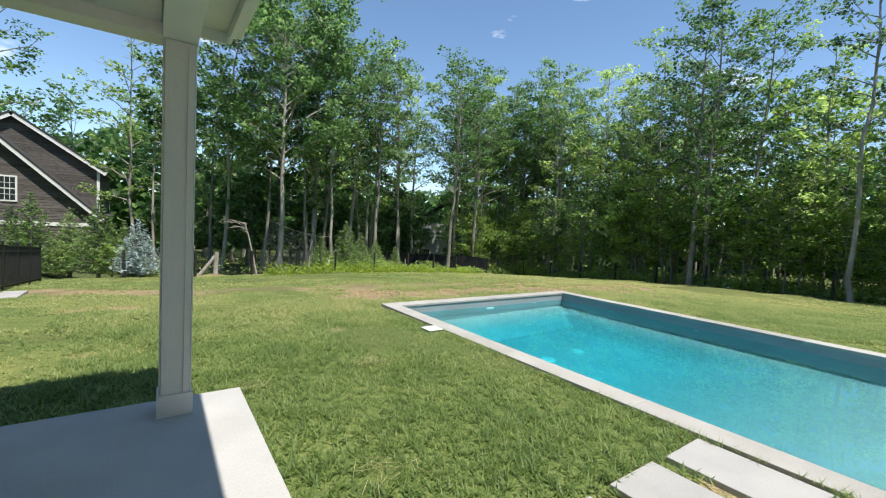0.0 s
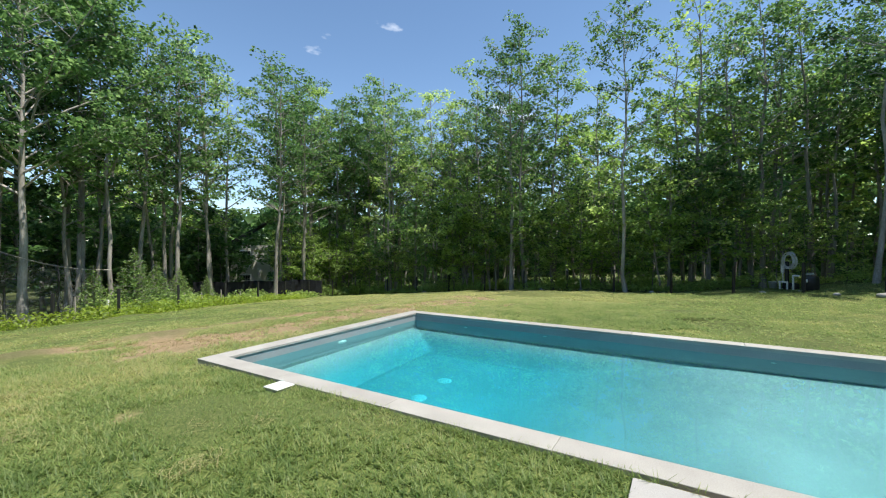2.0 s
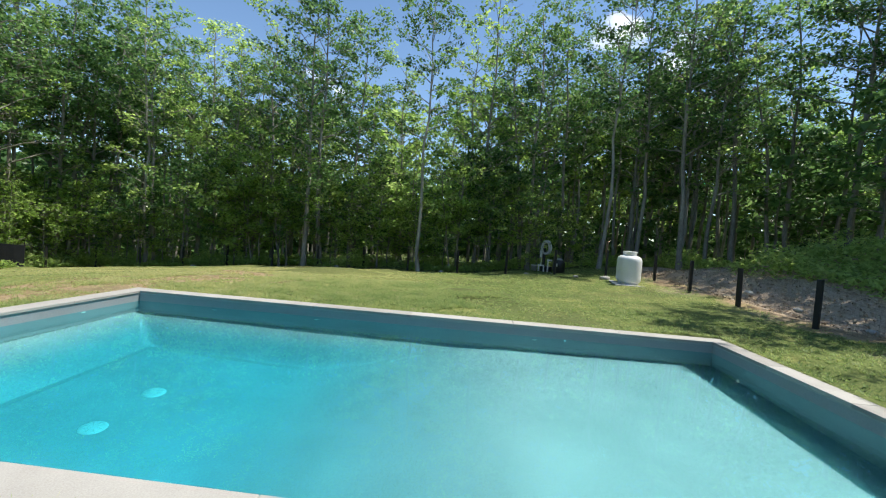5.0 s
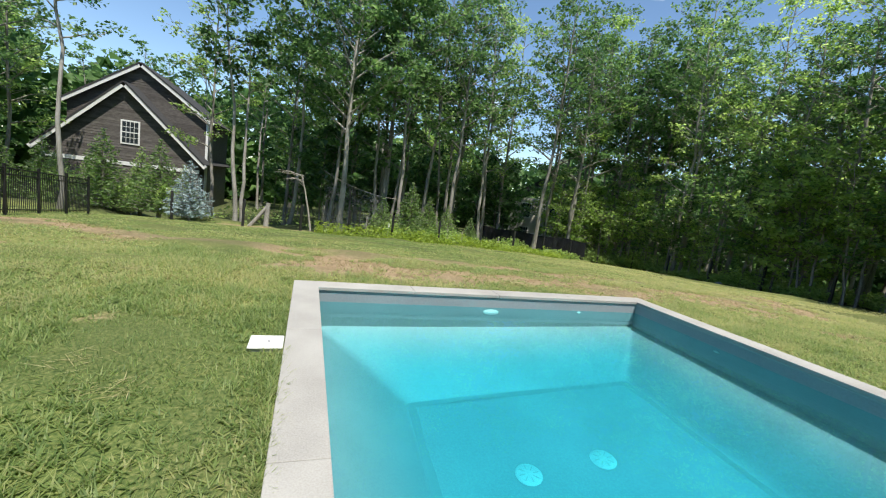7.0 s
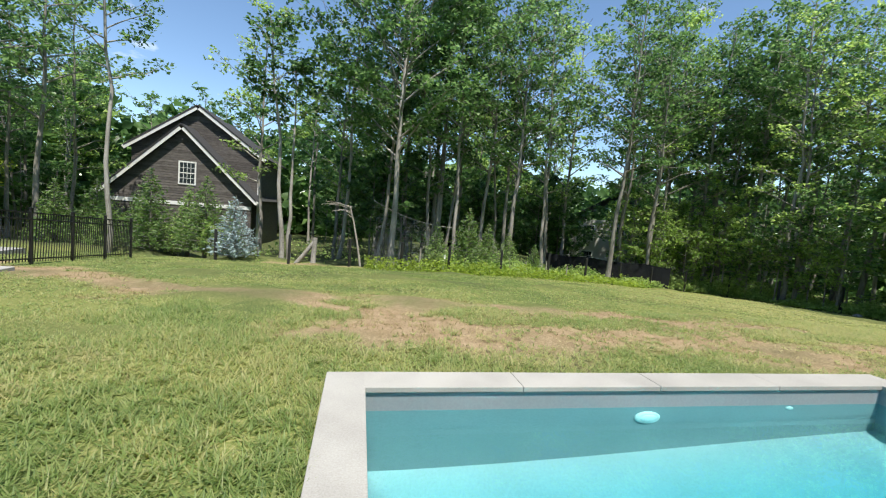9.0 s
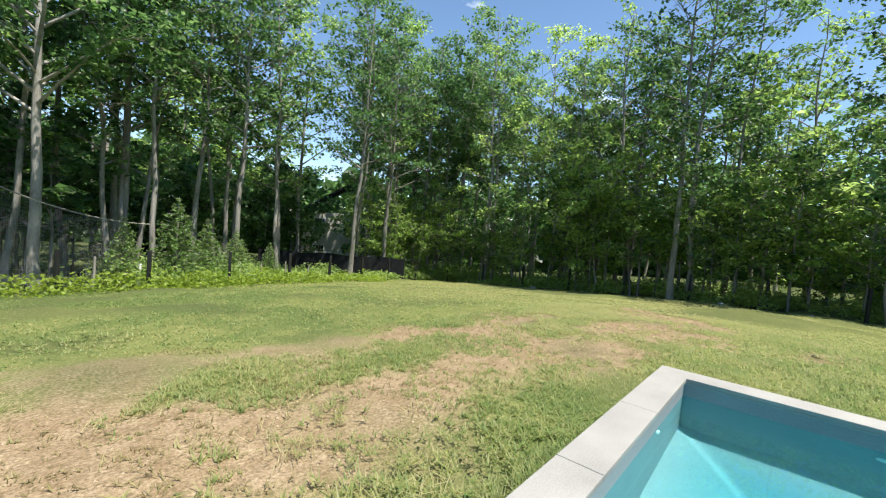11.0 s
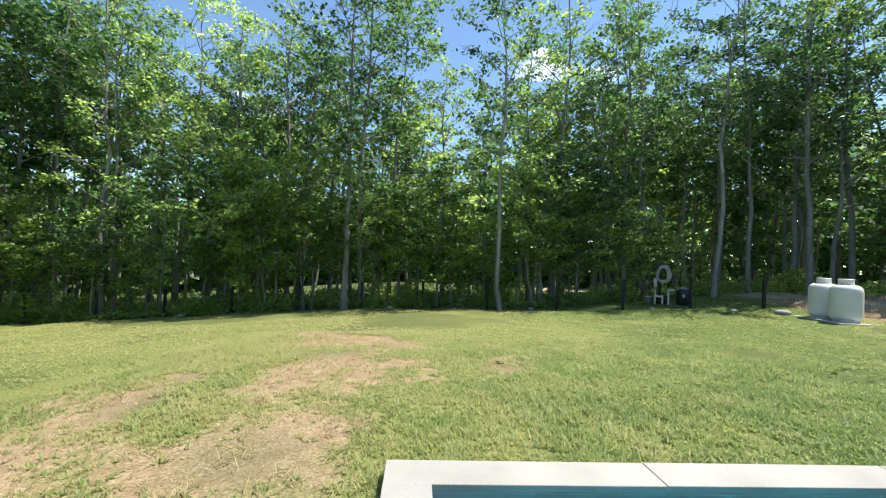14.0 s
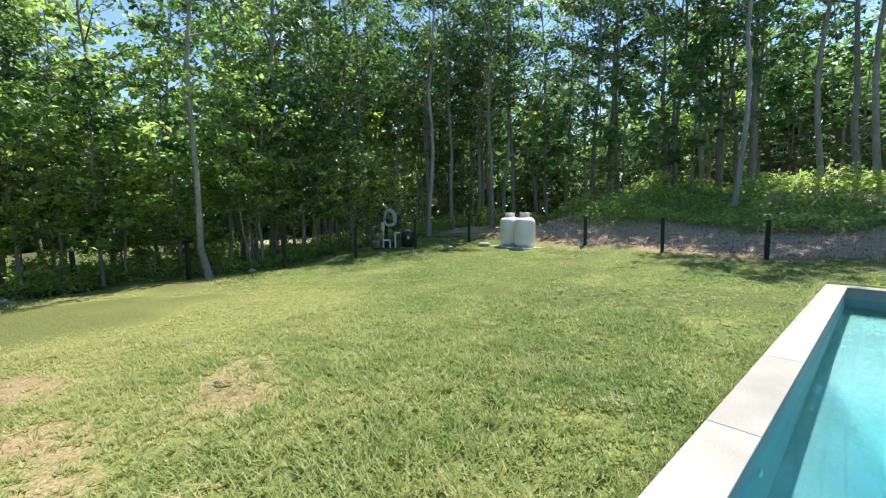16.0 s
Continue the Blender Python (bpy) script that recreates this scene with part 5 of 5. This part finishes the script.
# ---- filling hose over the shallow end ----
s_ = np.linspace(0, 1, 24)
hp = np.stack([0.70 + 0.18 * s_ - 0.9 * s_ ** 4, -10.98 - 2.2 * s_, 0.05 + 0.075 * np.sin(np.pi * np.clip(s_ * 1.7, 0, 1)) - 0.05 * (1 - np.clip(s_ * 6, 0, 1))], -1)
hp[:, 2] = np.where(hp[:, 1] < POOL_Y - 0.15, np.maximum(height(hp[:, 0], hp[:, 1]) + 0.02, 0.02), np.maximum(hp[:, 2], 0.016))
v, f = tube(hp, 0.014, 8)
h = new("garden_hose", mesh_of("garden_hose", v, f, M_HOSE, True))
tagged(h, "grey garden hose hanging over the pool coping", "hose")


# ---- neighbour's shingled house ----
def shingled_gable(parent, name, cx, y, half, base, eave, apex, mat):
    """Courses of shingles on a gable wall that faces -y."""
    step = 0.16
    z = base
    k = 0
    while z < apex - 0.05:
        z1 = min(z + step, apex)
        w = half if z < eave else half * (apex - z) / (apex - eave)
        if w < 0.05:
            break
        b = bmesh.new()
        v = [b.verts.new(q) for q in ((cx - w, y - 0.022, z), (cx + w, y - 0.022, z), (cx + w, y - 0.004, z1 + 0.01), (cx - w, y - 0.004, z1 + 0.01), (cx - w, y + 0.02, z), (cx + w, y + 0.02, z))]
        b.faces.new((v[0], v[1], v[2], v[3]))
        b.faces.new((v[4], v[5], v[1], v[0]))
        part("shingle_course", b, mat, parent)
        z = z1
        k += 1


def slab_between(p, q, width_y, thick, y0):
    """A sloping slab from p to q (x, z), width_y deep."""
    b = bmesh.new()
    (ax, az), (bx, bz) = p, q
    ln = math.hypot(bx - ax, bz - az)
    nx, nz = -(bz - az) / ln * thick, (bx - ax) / ln * thick
    if nz < 0:
        nx, nz = -nx, -nz
    c = [(ax, az), (bx, bz), (bx + nx, bz + nz), (ax + nx, az + nz)]
    f0 = [b.verts.new((x, y0, z)) for x, z in c]
    f1 = [b.verts.new((x, y0 + width_y, z)) for x, z in c]
    b.faces.new(f0)
    b.faces.new(f1[::-1])
    for i in range(4):
        b.faces.new((f0[(i + 1) % 4], f0[i], f1[i], f1[(i + 1) % 4]))
    bmesh.ops.recalc_face_normals(b, faces=b.faces[:])
    return b


def sash_window(parent, cx, y, cz, w, h):
    win = part("window", box(cx - w / 2 - 0.09, cx + w / 2 + 0.09, y - 0.06, y - 0.025, cz - h / 2 - 0.09, cz + h / 2 + 0.09, 0.004), M_TRIM, parent, "white double-hung window")
    part("pane", box(cx - w / 2, cx + w / 2, y - 0.064, y - 0.061, cz - h / 2, cz + h / 2), M_GLASS, win, "dark reflecting glass")
    b = bmesh.new()
    for k in range(1, 4):
        x = cx - w / 2 + w * k / 4
        box(x - 0.012, x + 0.012, y - 0.075, y - 0.0645, cz - h / 2, cz + h / 2, 0, b)
    for k in range(1, 4):
        zz = cz - h / 2 + h * k / 4
        q = 0.03 if k == 2 else 0.012
        box(cx - w / 2, cx + w / 2, y - 0.0765, y - 0.0755, zz - q, zz + q, 0, b)
    part("muntins", b, M_TRIM, win)


def neighbour_house():
    spot = Matrix.Translation((0.09, -4.77, 1.41))
    h = thing("shingled_house", spot @ Matrix.Scale(1.1, 4) @ spot.inverted() @ Matrix.Translation((0.28, 0, -0.08)), "grey shingled two-gable house with white trim", "house")
    g = -2.3
    # front gable
    cx, y, half, eave, apex = -11.35, 25.4, 4.15, 1.35, 5.36
    part("front_wall", box(cx - half, cx + half, y, y + 0.2, g, eave - 0.15), M_SHINGLE, h)
    shingled_gable(h, "front", cx, y, half, g, eave, apex, M_SHINGLE)
    for sgn in (-1, 1):
        part("rake_board", slab_between((cx + sgn * (half + 0.35), eave - 0.36), (cx, apex + 0.02), 0.05, 0.26, y - 0.36), M_TRIM, h, "white rake board")
        part("roof", slab_between((cx + sgn * (half + 0.35), eave - 0.12), (cx, apex + 0.28), 9.0, 0.1, y - 0.38), M_ROOF, h, "dark asphalt roof")
    sash_window(h, -11.05, y, 2.70, 0.85, 1.3)
    part("skirt_trim", box(cx - half, cx + half, y - 0.05, y - 0.024, 0.65, 0.88), M_TRIM, h)
    # rear, taller gable
    cx2, y2, half2, eave2, apex2 = -11.05, 27.0, 3.95, 4.25, 6.95
    part("rear_wall", box(cx2 - half2, cx2 + half2, y2, y2 + 7.0, g, eave2), M_SHINGLE, h)
    shingled_gable(h, "rear", cx2, y2, half2, 0.0, eave2, apex2, M_SHINGLE)
    for sgn in (-1, 1):
        part("rake_board", slab_between((cx2 + sgn * (half2 + 0.3), eave2 - 0.30), (cx2, apex2 + 0.02), 0.05, 0.24, y2 - 0.32), M_TRIM, h, "white rake board")
        part("roof", slab_between((cx2 + sgn * (half2 + 0.3), eave2 - 0.08), (cx2, apex2 + 0.25), 8.0, 0.1, y2 - 0.34), M_ROOF, h, "dark asphalt roof")
    part("corner_board", box(cx2 + half2 - 0.12, cx2 + half2 + 0.03, y2 - 0.055, y2 + 0.1, g, eave2), M_TRIM, h, "white corner board")


neighbour_house()


def far_house(x, y, rz, label, siding):
    z = ground_z(x, y)
    h = thing("far_house", pose(x, y, z, 0, 0, rz), label, "house")
    part("wall", box(-4, 4, 0, 6, -1, 5.2), siding, h)
    part("roof", slab_between((-4.4, 5.0), (0, 7.8), 6.6, 0.15, -0.3), M_ROOF, h)
    part("roof", slab_between((4.4, 5.0), (0, 7.8), 6.6, 0.15, -0.3), M_ROOF, h)
    for cx in (-2.4, 0.2, 2.6):
        sash_window(h, cx, 0, 3.9, 0.9, 1.4)
        sash_window(h, cx, 0, 1.4, 0.9, 1.5)
    part("deck_rail", box(-4.5, 4.5, -2.0, -1.9, 1.6, 1.75), M_TRIM, h, "white deck rail")


far_house(23.5, 30.5, -35, "pale beige house half hidden behind the woods", M_SIDING)
far_house(9.5, -44.0, 172, "dark house with white-framed windows far behind the trees", M_SHINGLE)

# dark privacy screen in the woods
sc = thing("privacy_screen", pose(14.46, 19.26, ground_z(14.46, 19.26), 0, 0, -43.2), "black fabric privacy screen on stakes in the woods", "screen")
b = bmesh.new()
n_ = 24
top = [b.verts.new((-4.2 + 8.4 * i / n_, 0.05 * math.sin(i * 1.3), 1.35 + 0.05 * math.sin(i * 0.7))) for i in range(n_ + 1)]
bot = [b.verts.new((-4.2 + 8.4 * i / n_, 0.05 * math.sin(i * 1.3 + 0.4), 0.02)) for i in range(n_ + 1)]
for i in range(n_):
    b.faces.new((bot[i], bot[i + 1], top[i + 1], top[i]))
bmesh.ops.solidify(b, geom=b.faces[:], thickness=0.01)
part("fabric", b, M_SCREEN, sc)
for i in range(5):
    part("stake", box(-4.2 + 2.1 * i - 0.02, -4.2 + 2.1 * i + 0.02, 0.07, 0.11, -0.3, 1.45), M_BLACKP, sc)

# leaning dead tree, top rope of the net and broken stump by the wire fence
rng = np.random.default_rng(9)
dz = ground_z(0.1, 15.6)
lst = [(np.array([(0.35, 15.5, dz - 0.2), (0.15, 15.6, dz + 0.9), (-0.1, 15.6, dz + 2.0), (-0.3, 15.6, dz + 2.7)]), np.array([0.06, 0.05, 0.04, 0.03]), 6)]
for k in range(7):
    a = np.array([-0.2, 15.6, dz + 2.2 + 0.08 * k])
    e = a + np.array([-0.5 - 0.14 * k, 0.2 * math.sin(k * 2), 0.1 + 0.15 * math.sin(k * 1.7)])
    lst.append((np.array([a, (a + e) / 2 + [0, 0, 0.1], e]), np.array([0.02, 0.014, 0.006]), 4))
v, f = tubes(lst)
tagged(new("dead_tree", mesh_of("dead_tree", v, f, M_DEAD, True)), "small bare dead tree bent over behind the fence", "dead tree")
s_ = np.linspace(0, 1, 20)
vp = np.stack([0.75 + 3.9 * s_, 16.0 + 0.2 * s_, ground_z(1, 16) + 3.1 - 1.0 * s_ - 1.0 * s_ * (1 - s_)], -1)
v, f = tube(vp, 0.022, 6)
tagged(new("net_top_rope", mesh_of("net_top_rope", v, f, M_DEAD, True)), "pale rope sagging between two trunks along the top of the net", "vine")
sz = ground_z(-1.7, 14.8)
st = thing("stump", (-1.7, 14.8, sz), "two broken grey stump pieces leaning together", "stump")
v, f = tube([(0.0, 0, -0.2), (0.02, 0, 0.6), (0.05, 0, 1.15)], [0.13, 0.11, 0.10], 8)
piece("upright_log", mesh_of("upright_log", v, f, M_BARKP, True), st)
v, f = tube([(-0.75, 0.05, -0.1), (-0.35, 0.05, 0.45), (0.02, 0.05, 1.0)], [0.10, 0.09, 0.08], 8)
piece("leaning_log", mesh_of("leaning_log", v, f, M_BARKP, True), st)


# net hanging from its top rope, a small shed and a marker stake behind the wire fence
vs, fs = [], []
for k in range(64):
    x = 0.8 + 2.9 * k / 63
    u = (x - 0.75) / 3.9
    zt = ground_z(1, 16) + 3.1 - 1.0 * u - 1.0 * u * (1 - u)
    o_ = len(vs)
    vs += [(x - 0.0012, 16.03, zt), (x + 0.0012, 16.03, zt), (x + 0.0012 + 0.03 * math.sin(k), 16.0, ground_z(x, 16)), (x - 0.0012 + 0.03 * math.sin(k), 16.0, ground_z(x, 16))]
    fs.append((o_, o_ + 1, o_ + 2, o_ + 3))
for k in range(46):
    z = ground_z(1, 16) + 0.05 + 0.05 * k
    o_ = len(vs)
    vs += [(0.8, 16.02, z - 0.0012), (3.7, 16.02, z - 0.0012 - 0.06), (3.7, 16.02, z + 0.0012 - 0.06), (0.8, 16.02, z + 0.0012)]
    fs.append((o_, o_ + 1, o_ + 2, o_ + 3))
tagged(new("hanging_net", mesh_of("hanging_net", np.array(vs), np.array(fs), M_GREYB)), "fine grey net hanging between the trunks", "net")
sd = thing("garden_shed", pose(7.04, 26.55, ground_z(7.04, 26.55), 0, 0, -15), "small dark garden shed with grey roof behind the firs", "shed")
part("wall", box(-1.0, 1.0, -0.7, 0.7, -0.2, 1.75, 0.01), M_SCREEN, sd)
part("roof", slab_between((-1.2, 1.70), (0, 2.25), 1.7, 0.05, -0.85), M_ROCK, sd, "pale grey roof")
part("roof", slab_between((1.2, 1.70), (0, 2.25), 1.7, 0.05, -0.85), M_ROCK, sd, "pale grey roof")
part("panel", box(-0.95, -0.25, -0.74, -0.71, 1.05, 1.30, 0.005), M_FIT, sd, "white panel")
tagged(part("marker_stake", box(-0.04, 0.04, -0.03, 0.03, -0.2, 0.75, 0.006), M_FIT, at=pose(4.2, 15.4, ground_z(4.2, 15.4), 0, 4, 20)), "short white wooden marker stake in the weeds", "stake")
for k, (x, y, h_) in enumerate(((7.6, 15.6, 0.8), (8.6, 15.9, 0.75), (9.9, 16.3, 0.85), (3.0, 15.2, 1.0), (11.3, 16.7, 0.7))):
    v, f = tube([(x, y, ground_z(x, y) - 0.2), (x + 0.03, y, ground_z(x, y) + h_ * 0.6), (x + 0.02 * k - 0.03, y, ground_z(x, y) + h_)], [0.04, 0.035, 0.03], 7)
    tagged(new("pale_stake", mesh_of("pale_stake", v, f, M_DEAD, True)), "pale weathered stake in the weeds by the fence", "stake", "weathered stakes")


# ---- stones along the fence, hole in the lawn ----
def stone(x, y, r, seed):
    b = bmesh.new()
    bmesh.ops.create_icosphere(b, subdivisions=2, radius=r)
    for q in b.verts:
        k = 1 + 0.28 * noise.noise(q.co * (2.2 / r * 0.4) + Vector((seed * 7.1, 0, 0)))
        q.co = Vector((q.co.x * k * 1.2, q.co.y * k, q.co.z * k * 0.6))
    o = part("stone", b, M_ROCK, at=(x, y, ground_z(x, y) + r * 0.2), smooth=True)
    tagged(o, "rounded pale fieldstone at the lawn edge", "stone", "stones along the fence")


for k, (x, y, r) in enumerate(((21.0, 0.9, 0.16), (20.4, -5.2, 0.14), (18.7, -9.6, 0.12), (16.1, -12.6, 0.22), (17.0, -11.6, 0.13), (20.6, -1.9, 0.10), (21.0, 9.6, 0.16), (15.9, -13.6, 0.14), (9.2, -15.3, 0.10), (11.6, -15.6, 0.12), (7.0, -15.1, 0.09))):
    stone(x, y, r, k)
# shallow dish; the shade inside the hole is put into its dark colour
b = bmesh.new()
rim = [b.verts.new(((0.13 + 0.035 * math.sin(2.3 * k) + 0.02 * math.cos(5.1 * k)) * math.cos(k * math.pi / 9), (0.085 + 0.02 * math.sin(3.7 * k)) * math.sin(k * math.pi / 9), 0.022)) for k in range(18)]
pit = [b.verts.new((q.co.x * 0.55, q.co.y * 0.55, 0.004)) for q in rim]
for k in range(18):
    b.faces.new((rim[k], rim[(k + 1) % 18], pit[(k + 1) % 18], pit[k]))
b.faces.new(pit)
o = part("burrow_hole", b, M_HOLE_DARK, at=pose(9.62, -1.58, ground_z(9.62, -1.58) - 0.004, 0, 0, 25) @ Matrix.Scale(0.75, 4))
tagged(o, "small hole dug in the lawn, its shaded inside painted dark", "hole")


# ---- grass ----
def grass():
    rng = np.random.default_rng(3)

    def tufts(n, x0, x1, y0, y1, keep, blades, tall, wide, green=True):
        x, y = rng.uniform(x0, x1, n), rng.uniform(y0, y1, n)
        ok = keep(x, y)
        if green:
            ok &= (rng.random(n) > bare(x, y) * 1.2 - 0.4 * (lattice(x, y, 0.22, 62) > 0.72))
        ok &= ~over(x, y, -0.01, POOL_X + 0.01, POOL_Y - 0.01, 0.01) & ~over(x, y, -9.0, -3.43, -15.5, -4.02)
        ok &= ~over(x, y, -0.30, 0.0, -2.43, -2.11) & ~over(x, y, -0.45, -0.13, -9.55, -9.22)
        for a, c in ((-0.66, -0.05), (-1.43, -0.83), (-2.26, -1.66), (-3.09, -2.49)):
            ok &= ~over(x, y, a, c, -7.47, -6.49)
        x, y = x[ok], y[ok]
        lush = 0.8 + 0.7 * lattice(x, y, 0.35, 51) * lattice(x, y, 1.3, 52) * 1.6
        x, y, lush = np.repeat(x, blades), np.repeat(y, blades), np.repeat(lush, blades)
        m = len(x)
        x, y = x + rng.normal(0, 0.018, m), y + rng.normal(0, 0.018, m)
        ok = ~over(x, y, 0.0, POOL_X, POOL_Y, 0.0)
        x, y, lush = x[ok], y[ok], lush[ok]
        m = len(x)
        z = height(x, y) + (lattice(x, y, 0.9, 31) - 0.5) * 0.05 + (lattice(x, y, 0.3, 32) - 0.5) * 0.012 + 0.004
        h = tall * lush * rng.uniform(0.5, 1.3, m)
        a, ln = rng.uniform(0, 6.283, m), rng.uniform(0.4, 1.6, m)
        d = np.stack([np.cos(a), np.sin(a), 0 * a], -1)
        s = np.stack([-np.sin(a), np.cos(a), 0 * a], -1) * (wide * rng.uniform(0.6, 1.3, m))[:, None]
        p = np.stack([x, y, z], -1)
        tip = p + d * (h * ln)[:, None] + np.array([0, 0, 1.0]) * (h * (1 - 0.25 * ln))[:, None]
        return np.stack([p - s, p + s, tip], 1).reshape(-1, 3)

    def near(x, y):
        # the strip beside the pool and across its deep end that is walked along
        x, y = x + 2.4 * (lattice(x, y, 1.1, 81) - 0.5), y + 2.4 * (lattice(x, y, 1.1, 82) - 0.5)
        return over(x, y, -5.5, 1.5, -10.5, 2.0) | over(x, y, -2.0, 13.5, -1.5, 4.2) | over(x, y, 4.7, 12.5, -7.0, 4.0)

    v = [
        tufts(100000, -5.5, 13.5, -10.5, 4.2, near, 6, 0.060, 0.0068),
        tufts(68000, -10.0, 21.0, -14.6, 14.0, lambda x, y: ~near(x, y), 5, 0.038, 0.0105),
        tufts(8000, -5.5, 13.5, -10.5, 4.2, lambda x, y: near(x, y) & (lattice(x, y, 0.5, 61) > 0.52), 10, 0.075, 0.005),
    ]
    # tufts left standing in the bare soil
    v.append(tufts(9000, 0.0, 12.5, 0.05, 4.6, lambda x, y: (bare(x, y) > 0.35) & (lattice(x, y, 0.24, 64) * 0.6 + lattice(x, y, 0.8, 65) * 0.4 > 0.60), 8, 0.034, 0.0045, False))
    # uncut fringe along the coping
    for x0, x1, y0, y1, n in ((-0.07, 0.0, POOL_Y, 0.0, 900), (POOL_X, POOL_X + 0.07, POOL_Y, 0.0, 900), (0.0, POOL_X, 0.0, 0.07, 420), (0.0, POOL_X, POOL_Y - 0.07, POOL_Y, 420)):
        v.append(tufts(n, x0, x1, y0, y1, lambda x, y: x < 99, 5, 0.075, 0.004))
    v = np.concatenate(v)
    f = np.arange(len(v)).reshape(-1, 3)
    me = mesh_of("grass", v, f, M_GRASS)
    me.attributes.new("dry", "FLOAT", "POINT").data.foreach_set("value", dry(v[:, 0], v[:, 1]).astype(np.float32))
    tagged(new("grass", me), "short uneven green lawn grass with dry blades", "grass", kind="stuff")
    # dry stubble at the worn edges
    def worn(x, y):
        q = bare(x, y)
        return over(x, y, -9.0, 13.0, -1.0, 8.0) & (q > 0.12) & (rng.random(len(x)) < 0.25 + 0.9 * lattice(x, y, 0.35, 63) * (1.15 - q)) & (wild(x, y) < 0.1)

    v = tufts(42000, -9.0, 13.0, -0.1, 7.5, worn, 4, 0.042, 0.0045, False)
    f = np.arange(len(v)).reshape(-1, 3)
    tagged(new("dry_grass", mesh_of("dry_grass", v, f, M_DRY)), "short dry yellow grass stubble along the worn soil", "grass", kind="stuff")
    # crumbs of dry soil on the bare patches
    n = 90000
    x, y = rng.uniform(-6.0, 13.0, n), rng.uniform(-0.5, 6.5, n)
    ok = (bare(x, y) > 0.55) & ~over(x, y, -0.1, POOL_X + 0.1, POOL_Y, 0.1)
    x, y = x[ok][:4500], y[ok][:4500]
    m = len(x)
    r = 0.003 + 0.012 * rng.random(m) ** 4
    z = height(x, y) + (lattice(x, y, 0.9, 31) - 0.5) * 0.05 + (lattice(x, y, 0.3, 32) - 0.5) * 0.012
    c = np.stack([x, y, z], -1)
    a = rng.uniform(0, 6.283, m)
    ring = [c + np.stack([np.cos(a + k * 2.094), np.sin(a + k * 2.094), -0.3 + 0 * a], -1) * (r * rng.uniform(0.7, 1.3, m))[:, None] for k in range(3)]
    v = np.stack([*ring, c + np.stack([0 * a, 0 * a, r * rng.uniform(0.5, 1.0, m)], -1)], 1).reshape(-1, 3)
    b4 = np.arange(m)[:, None] * 4
    f = np.concatenate([b4 + [0, 1, 3], b4 + [1, 2, 3], b4 + [2, 0, 3]], 1).reshape(-1, 3)
    tagged(new("soil_crumbs", mesh_of("soil_crumbs", v, f, M_CRUMB)), "loose crumbs of dry tan soil", "soil", kind="stuff")
    # cut straw lying in small heaps
    n, heaps = 3600, 120
    c = rng.integers(0, heaps, n)
    cx, cy = rng.uniform(-3.2, 12, heaps), rng.uniform(-6.0, 4.0, heaps)
    cx[:12], cy[:12] = rng.uniform(1.0, 8.0, 12), rng.uniform(0.3, 2.2, 12)
    cx[34:40], cy[34:40] = rng.normal(9.7, 0.30, 6), rng.normal(-1.6, 0.22, 6)
    x, y = cx[c] + rng.normal(0, 0.11, n), cy[c] + rng.normal(0, 0.09, n)
    ok = ~over(x, y, -0.35, POOL_X + 0.2, POOL_Y, 0.35) & ~over(x, y, -3.4, 0, -7.4, -6.2)
    x, y = x[ok], y[ok]
    m = len(x)
    a = rng.normal(0.6, 0.8, m)
    p = np.stack([x, y, height(x, y) + 0.035 + 0.03 * rng.random(m)], -1)
    d = np.stack([np.cos(a), np.sin(a), rng.normal(0, 0.2, m)], -1) * rng.uniform(0.04, 0.15, m)[:, None]
    s = np.stack([-np.sin(a), np.cos(a), 0 * a], -1) * 0.0028
    v = np.stack([p - d, p + s, p + d, p - s], 1).reshape(-1, 3)
    f = np.arange(len(v)).reshape(-1, 4)
    tagged(new("cut_straw", mesh_of("cut_straw", v, f, M_STRAW)), "small heaps of dry cut grass on the lawn", "straw", kind="stuff")


grass()
